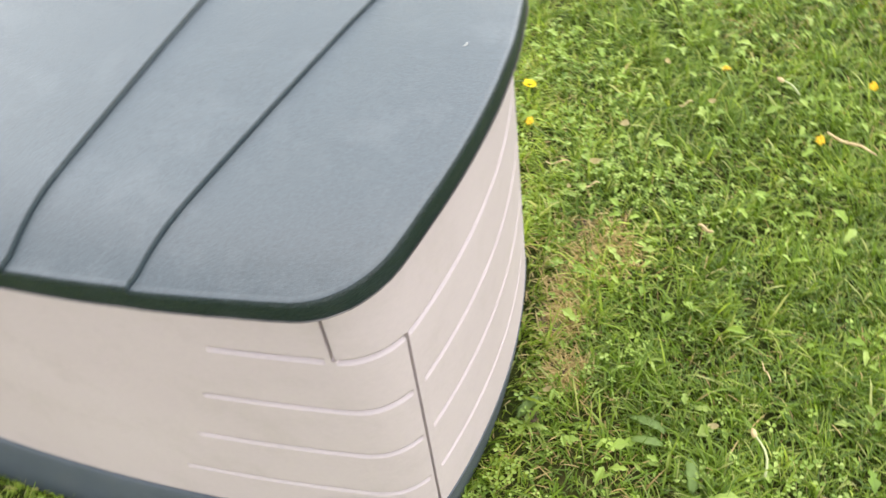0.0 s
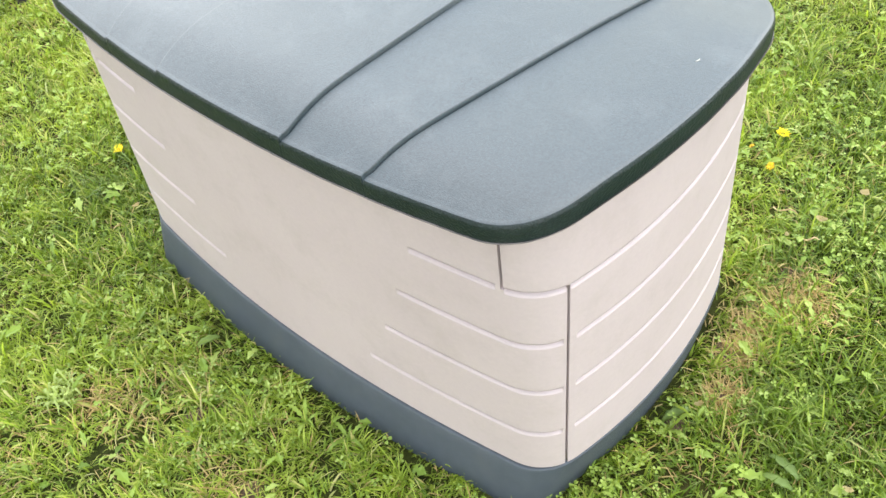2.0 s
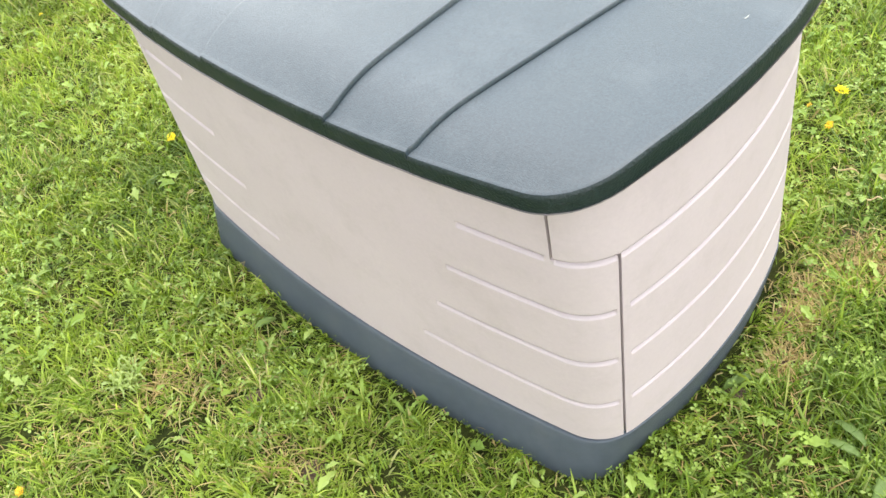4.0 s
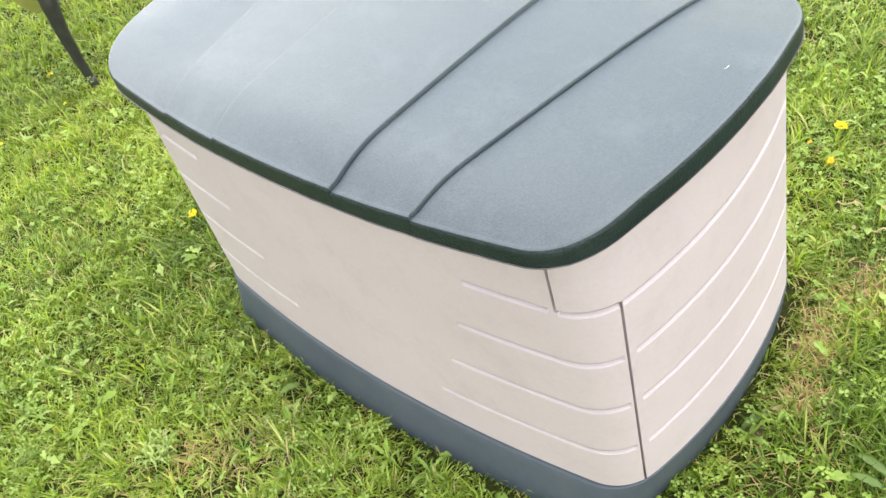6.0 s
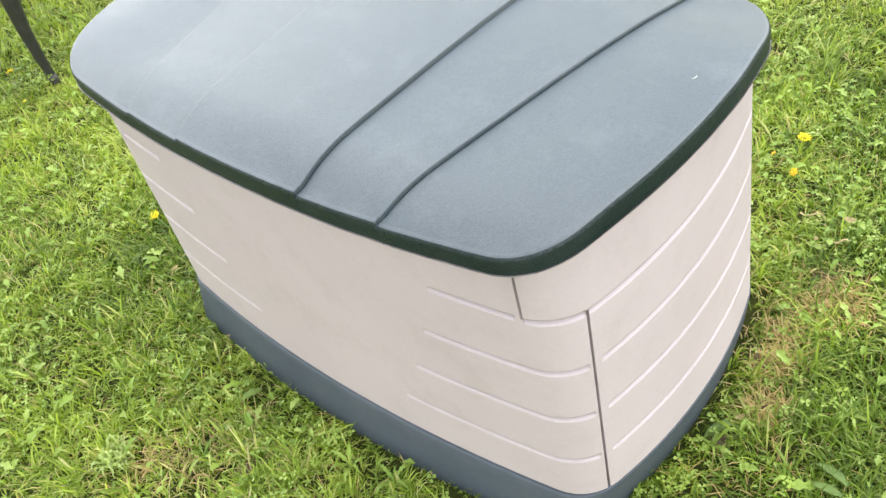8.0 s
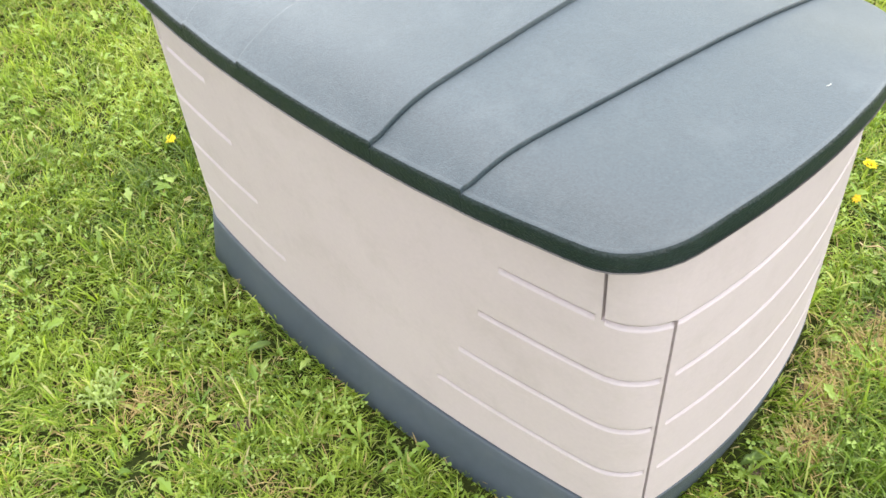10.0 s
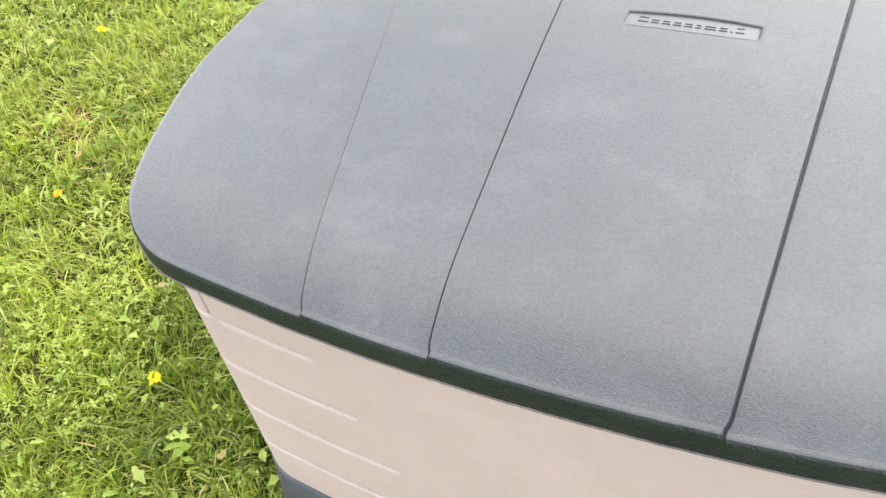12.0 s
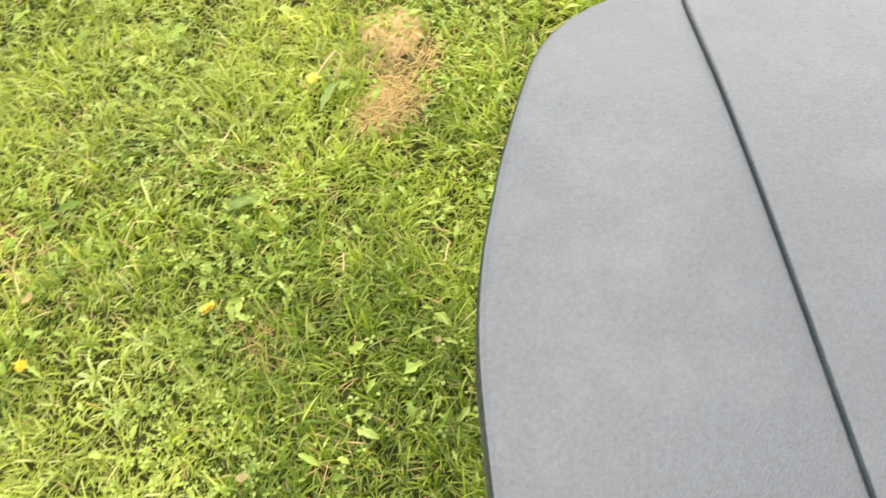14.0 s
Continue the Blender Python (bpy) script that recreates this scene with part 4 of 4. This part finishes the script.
def grow_broad(n):
    """Single broad leaves of plantain and dandelion standing among the blades."""
    x, y = scatter(n)
    keep = (rng.random(len(x)) < 0.15 + 0.85 * (value_noise(x, y, 7.0, 51) > 0.5)) & (spots(x, y, BARE) < 0.3)
    x, y = x[keep], y[keep]
    x, y = x[~under_box(x, y, 0.02)], y[~under_box(x, y, 0.02)]
    k = len(x)
    length = rng.gamma(5.0, 0.0040, k)
    return ovate(x, y, rng.uniform(0.014, 0.040, k), np.clip(length, 0.009, 0.046), np.clip(length * rng.uniform(0.3, 0.62, k), 0.005, 0.018), rng.uniform(0, 6.28, k), rng.normal(0, 0.22, k), rng.normal(0, 0.25, k))


soup("broad_leaves", *grow_broad(10000), M_WEED, "stuff", "small broad green leaves scattered through the lawn", "weeds")


def toothed_leaf(bm, root, a, ln, r, w0):
    """One toothed dandelion leaf growing from a root towards the heading a, arching by r."""
    rows = []
    steps = 11
    for s in range(steps + 1):
        t = s / steps
        w = w0 * math.sin(math.pi * min(1.0, 0.12 + 0.86 * t)) * (random.uniform(0.85, 1.15) if s % 2 else random.uniform(0.4, 0.6))
        if s == steps:
            w = 0.0006
        c = root + Vector((math.cos(a) * ln * t, math.sin(a) * ln * t, 0.012 + ln * r * math.sin(math.pi * min(1, t * 0.8)) * 0.9))
        side = Vector((-math.sin(a), math.cos(a), 0)) * w
        rows.append((bm.verts.new(c + side + Vector((0, 0, 0.25 * w))), bm.verts.new(c), bm.verts.new(c - side + Vector((0, 0, 0.25 * w)))))
    for p_, q_ in zip(rows, rows[1:]):
        bm.faces.new((p_[0], p_[1], q_[1], q_[0]))
        bm.faces.new((p_[1], p_[2], q_[2], q_[1]))


def leaf_ring(n, size, rise):
    """Heading, length, arch and width of the leaves round one root."""
    for k in range(n):
        ln = size * random.uniform(0.65, 1.15)
        yield 2 * math.pi * k / n + random.uniform(-0.35, 0.35), ln, rise * random.uniform(0.5, 1.4), ln * random.uniform(0.085, 0.13)


def rosette(bm, cx, cy, n, size, rise):
    """Toothed leaves spreading from one root, all in one mesh."""
    for shape in leaf_ring(n, size, rise):
        toothed_leaf(bm, Vector((cx, cy, ground_z(cx, cy))), *shape)


def pale_rosette(cx, cy, n, size, rise, roots, label):
    """A rosette of its own, each leaf a part."""
    ob = empty("pale_rosette", (cx, cy, GROUND))
    for k in range(roots):
        root = Vector((math.cos(k * 2.4), math.sin(k * 2.4), 0)) * (0.022 if roots > 1 else 0.0)
        for shape in leaf_ring(n, size, rise):
            bm = bmesh.new()
            toothed_leaf(bm, root, *shape)
            part("leaf", bm, M_PALEWEED, ob)
    return tagged(ob, label, "weed", "pale rosettes in the lawn")


bm = bmesh.new()
placed = 0
while placed < 90:
    cx, cy = random.uniform(X0, X1), random.uniform(Y0, Y1)
    if bool(under_box(np.array(cx), np.array(cy), 0.03)):
        continue
    rosette(bm, cx, cy, random.randint(4, 8), random.uniform(0.018, 0.040), random.uniform(0.3, 0.9))
    placed += 1
for cx, cy in ((0.08, -0.445), (0.17, -0.425), (-0.98, -0.06), (0.60, -0.075), (-0.94, 0.306)):
    rosette(bm, cx, cy, 6, 0.042, 0.6)
weeds = part("broadleaf_weeds", bm, M_WEED)
tagged(weeds, "toothed green dandelion leaves growing among the grass", "weeds", kind="stuff")

pale_rosette(-0.340, -0.690, 6, 0.032, 0.9, 9, "pale yellow-green leaf rosette growing in the lawn")
for cx, cy, n, size in ((-1.185, 0.125, 9, 0.036), (-1.125, 0.185, 7, 0.030), (-1.135, 0.075, 8, 0.034), (-1.30, 0.02, 8, 0.034)):
    pale_rosette(cx, cy, n, size, 0.55, 1, "pale yellow-green toothed leaves spread flat in the lawn")


def large_leaf(x, y, length, width, turn, tilt):
    """A broad dandelion leaf lying on the grass, wavy at its edge."""
    bm = bmesh.new()
    rows = []
    for s in range(17):
        t = s / 16
        w = width * 0.5 * math.sin(math.pi * min(1.0, 0.05 + 0.93 * t)) ** 0.7 * (1 + 0.22 * math.sin(t * 21 + x * 50)) + 0.001
        z = length * (0.16 * math.sin(math.pi * t) + 0.02 * math.sin(9 * t))
        rows.append([bm.verts.new((length * (t - 0.5), q * w, z + 0.25 * abs(q) * w)) for q in (-1, -0.5, 0, 0.5, 1)])
    for a, b in zip(rows, rows[1:]):
        for k in range(4):
            bm.faces.new((a[k], a[k + 1], b[k + 1], b[k]))
    bmesh.ops.solidify(bm, geom=bm.faces[:], thickness=0.0006)
    ob = part("dandelion_leaf", bm, M_BIGLEAF)
    ob.matrix_world = Matrix.Translation((x, y, GROUND + 0.025)) @ pose(0, 0, 0, tilt, tilt * 0.5, turn)
    return tagged(ob, "large green dandelion leaf lying over the grass", "leaf", "large leaves in the lawn")


for args in ((0.784, -0.033, 0.060, 0.016, 165, 8), (0.788, -0.062, 0.050, 0.014, 185, -6), (0.598, -0.050, 0.055, 0.018, 240, 10), (0.86, -0.10, 0.06, 0.02, 100, 8),
             (-0.905, 0.675, 0.07, 0.014, 250, 5), (-1.02, 0.44, 0.06, 0.020, 30, 8), (-0.20, -0.44, 0.045, 0.014, 70, 12)):
    large_leaf(*args)


def earth_patch(name, x, y, radius, mat, label):
    """A low crumbly mound of bare earth with a ragged edge."""
    bm = bmesh.new()
    rings = [[bm.verts.new((x, y, GROUND + 0.006))]]
    for j in range(1, 6):
        ring = []
        for k in range(28):
            a = 2 * math.pi * k / 28
            rr = radius * j / 5 * (1 + 0.28 * noise.noise(Vector((math.cos(a) * 1.7 + x * 9, math.sin(a) * 1.7, y * 9))))
            px, py = x + math.cos(a) * rr, y + math.sin(a) * rr
            ring.append(bm.verts.new((px, py, GROUND + 0.008 * (1 - (j / 5) ** 2) + 0.003 * noise.noise(Vector((px * 60, py * 60, 0))) - (0.006 if j == 5 else 0))))
        rings.append(ring)
    for k in range(28):
        bm.faces.new((rings[0][0], rings[1][k], rings[1][(k + 1) % 28]))
    for a, b in zip(rings[1:], rings[2:]):
        for k in range(28):
            bm.faces.new((a[k], b[k], b[(k + 1) % 28], a[(k + 1) % 28]))
    return tagged(part(name, bm, mat), label, "earth", kind="structure")


earth_patch("bare_earth", -0.815, 0.862, 0.075, M_SAND, "bare sandy tan earth showing through the lawn")
earth_patch("bare_earth", -0.820, 0.690, 0.042, M_SAND, "bare sandy tan earth showing through the lawn")
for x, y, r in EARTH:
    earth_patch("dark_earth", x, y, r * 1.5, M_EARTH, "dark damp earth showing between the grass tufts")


# ---- dandelions ----
def dandelion(mat, radius, layers):
    ob = empty("dandelion")
    bm = bmesh.new()
    for layer in range(layers):
        n = 19 - 2 * layer
        r = radius * (1 - 0.2 * layer)
        for k in range(n):
            a = 2 * math.pi * (k + 0.5 * (layer % 2)) / n + random.uniform(-0.06, 0.06)
            rr = r * random.uniform(0.62, 1.12)
            up = 0.12 + 0.26 * layer
            d, s = Vector((math.cos(a), math.sin(a), 0)), Vector((-math.sin(a), math.cos(a), 0))
            w = r * 0.115
            z0 = 0.001 * layer
            q = [d * rr * 0.08 + Vector((0, 0, z0)), d * rr * 0.6 - s * w + Vector((0, 0, z0 + rr * up * 0.8)),
                 d * rr + Vector((0, 0, z0 + rr * up)) - s * w * 0.6, d * rr + Vector((0, 0, z0 + rr * up)) + s * w * 0.6,
                 d * rr * 0.6 + s * w + Vector((0, 0, z0 + rr * up * 0.8))]
            bm.faces.new([bm.verts.new(e) for e in q])
    head = part("flower_head", bm, mat, ob, smooth=False)
    head.location = (0, 0, 0.045)
    bm = bmesh.new()
    tube(bm, [(0.066, 0.026, 0.014), (0.046, 0.016, 0.032), (0.022, 0.006, 0.042), (0.004, 0.001, 0.042), (0, 0, 0.0455)], [0.0019, 0.0018, 0.0017, 0.0017, 0.0024], 7)
    part("stem", bm, M_STEM, ob)
    bm = bmesh.new()
    tube(bm, [(0, 0, 0.037), (0, 0, 0.042), (0, 0, 0.047)], [0.002, 0.0055, 0.0062], 9)
    part("calyx", bm, M_STEM, ob)
    return ob


open_flower = dandelion(M_PETAL, 0.018, 4)
tagged(open_flower, "open yellow dandelion flower standing in the grass", "dandelion", "dandelions in the lawn")
old_flower = dandelion(M_PETAL_OLD, 0.013, 3)
tagged(old_flower, "small fading orange dandelion flower in the grass", "dandelion", "fading dandelions in the lawn")
OPEN = [(0.416, 0.690, 1.15), (-0.818, -0.207, 0.95), (-1.864, -0.006, 0.9), (0.134, 1.339, 1.0), (0.246, 1.356, 1.0), (0.891, 1.223, 1.0),
        (0.473, 1.636, 1.05), (-1.561, 0.903, 0.8), (-1.551, 0.651, 0.95), (-1.69, -0.306, 0.9), (-0.872, 1.341, 0.9), (-1.648, -0.081, 0.6)]
OLD = [(0.443, 0.575, 0.85), (-0.285, -0.958, 1.0), (0.805, 0.817, 0.95), (1.002, 0.641, 0.95), (1.093, 0.817, 0.9), (0.519, 1.612, 0.8), (-1.027, 0.239, 1.15),
       (-1.294, 0.129, 1.0), (0.302, 1.383, 0.7), (0.419, 1.393, 0.8), (0.835, 1.304, 0.7), (0.382, 0.612, 0.6)]
for src, table, lean in ((open_flower, OPEN, 16), (old_flower, OLD, 38)):
    for k, (x, y, s) in enumerate(table):
        m = Matrix.Translation((x, y, ground_z(x, y) + 0.047)) @ pose(0, 0, 0, random.uniform(-lean, lean), random.uniform(-lean, lean), random.uniform(0, 360)) @ Matrix.Translation((0, 0, -0.045 * s))
        if k == 0:
            src.matrix_world = m
            src.scale = (0.88 * s,) * 3
        else:
            copy_thing(src, m).scale = (0.88 * s,) * 3


withered = dandelion(M_PETAL_PALE, 0.014, 4)
bm = bmesh.new()
tube(bm, [(0.004, 0.002, 0.046), (0.020, 0.018, 0.064), (0.036, 0.044, 0.068), (0.046, 0.042, 0.056), (0.036, 0.010, 0.034)], [0.0018, 0.0021, 0.0022, 0.0021, 0.0019], 7)
part("bent_stalk", bm, M_HUSKLEAF, withered)
withered.matrix_world = Matrix.Translation((-0.934, 0.700, GROUND))
tagged(withered, "withered pale yellow dandelion with a bent stalk", "dandelion")


STALKS = ((0.675, 1.183, 0.701, 1.094), (0.941, -0.022, 0.964, -0.080), (0.918, 0.795, 0.955, 0.774))


def dead_stalk(x0, y0, x1, y1):
    """A pale hollow flower stalk lying on the grass, with a withered brown head."""
    ob = empty("dandelion_stalk", (x0, y0, GROUND))
    d = Vector((x1 - x0, y1 - y0, 0))
    side = Vector((-d.y, d.x, 0)) * 0.16
    bm = bmesh.new()
    tube(bm, [d * t + side * math.sin(math.pi * t) + Vector((0, 0, 0.050 - 0.014 * t)) for t in (0, 0.2, 0.4, 0.6, 0.8, 1.0)], [0.0016, 0.0018, 0.0019, 0.0020, 0.0021, 0.0021], 7)
    part("stalk", bm, M_STALK, ob)
    bm = bmesh.new()
    tube(bm, [Vector((0, 0, 0.049)) + d.normalized() * k for k in (0.004, 0.0, -0.006, -0.011)], [0.0022, 0.0048, 0.0042, 0.0016], 8)
    part("withered_head", bm, M_TWIG, ob)
    return tagged(ob, "pale dead dandelion stalk with a withered brown head", "stalk", "dead stalks on the lawn")


for args in STALKS:
    dead_stalk(*args)


# ---- twigs and fallen leaves ----
def twig(x, y, length, turn, thick):
    bm = bmesh.new()
    pts = []
    for k in range(7):
        t = k / 6 - 0.5
        px = x + math.cos(turn) * length * t + random.uniform(-1, 1) * 0.03 * length
        py = y + math.sin(turn) * length * t + random.uniform(-1, 1) * 0.03 * length
        pts.append((px, py, ground_z(px, py) + 0.038 + 0.006 * math.sin(6 * t)))
    tube(bm, pts, [thick * f for f in (0.7, 1, 1.05, 1, 0.9, 0.8, 0.5)], 7)
    return tagged(part("twig", bm, M_TWIG), "thin dry brown twig lying on the grass", "twig", "twigs on the lawn")


for args in ((1.058, 0.650, 0.098, -0.48, 0.0032), (0.819, 0.378, 0.028, 2.9, 0.003), (0.525, 0.483, 0.046, 0.19, 0.0017), (0.60, 0.44, 0.03, 0.4, 0.0018),
             (-0.669, 0.355, 0.035, 1.4, 0.0014), (-0.83, 0.33, 0.03, 1.7, 0.0016), (0.95, 0.10, 0.04, -1.2, 0.0013), (0.74, 0.70, 0.03, 0.5, 0.0015)):
    twig(*args)


def fallen_leaf(x, y, size, turn):
    bm = bmesh.new()
    rows = []
    for s in range(6):
        t = s / 5
        w = size * random.uniform(0.24, 0.42) * math.sin(math.pi * (0.06 + 0.9 * t))
        c = Vector((size * (t - 0.5), 0, size * 0.22 * (t - 0.5) ** 2 * 4))
        rows.append([bm.verts.new(c + Vector((0, w, 0.3 * w))), bm.verts.new(c), bm.verts.new(c + Vector((0, -w, 0.3 * w)))])
    for a, b in zip(rows, rows[1:]):
        bm.faces.new((a[0], a[1], b[1], b[0]))
        bm.faces.new((a[1], a[2], b[2], b[1]))
    bmesh.ops.solidify(bm, geom=bm.faces[:], thickness=0.0006)
    ob = part("fallen_leaf", bm, M_HUSKLEAF)
    ob.matrix_world = Matrix.Translation((x, y, ground_z(x, y) + 0.042)) @ pose(0, 0, 0, random.uniform(-15, 15), random.uniform(-15, 15), turn)
    return tagged(ob, "small curled dry leaf on the grass", "leaf", "fallen leaves on the lawn")


for args in ((-0.920, -0.020, 0.019, 20), (-1.320, 0.243, 0.022, 60), (0.685, 0.814, 0.022, 100), (0.631, 0.609, 0.024, 80), (0.790, 0.712, 0.018, 20), (0.594, 0.495, 0.024, 30), (-0.668, 0.201, 0.014, 140),
             (0.62, -0.02, 0.02, 30), (-0.62, -0.30, 0.018, 75), (0.88, -0.02, 0.018, 200), (0.56, 0.42, 0.014, 300)):
    fallen_leaf(*args)
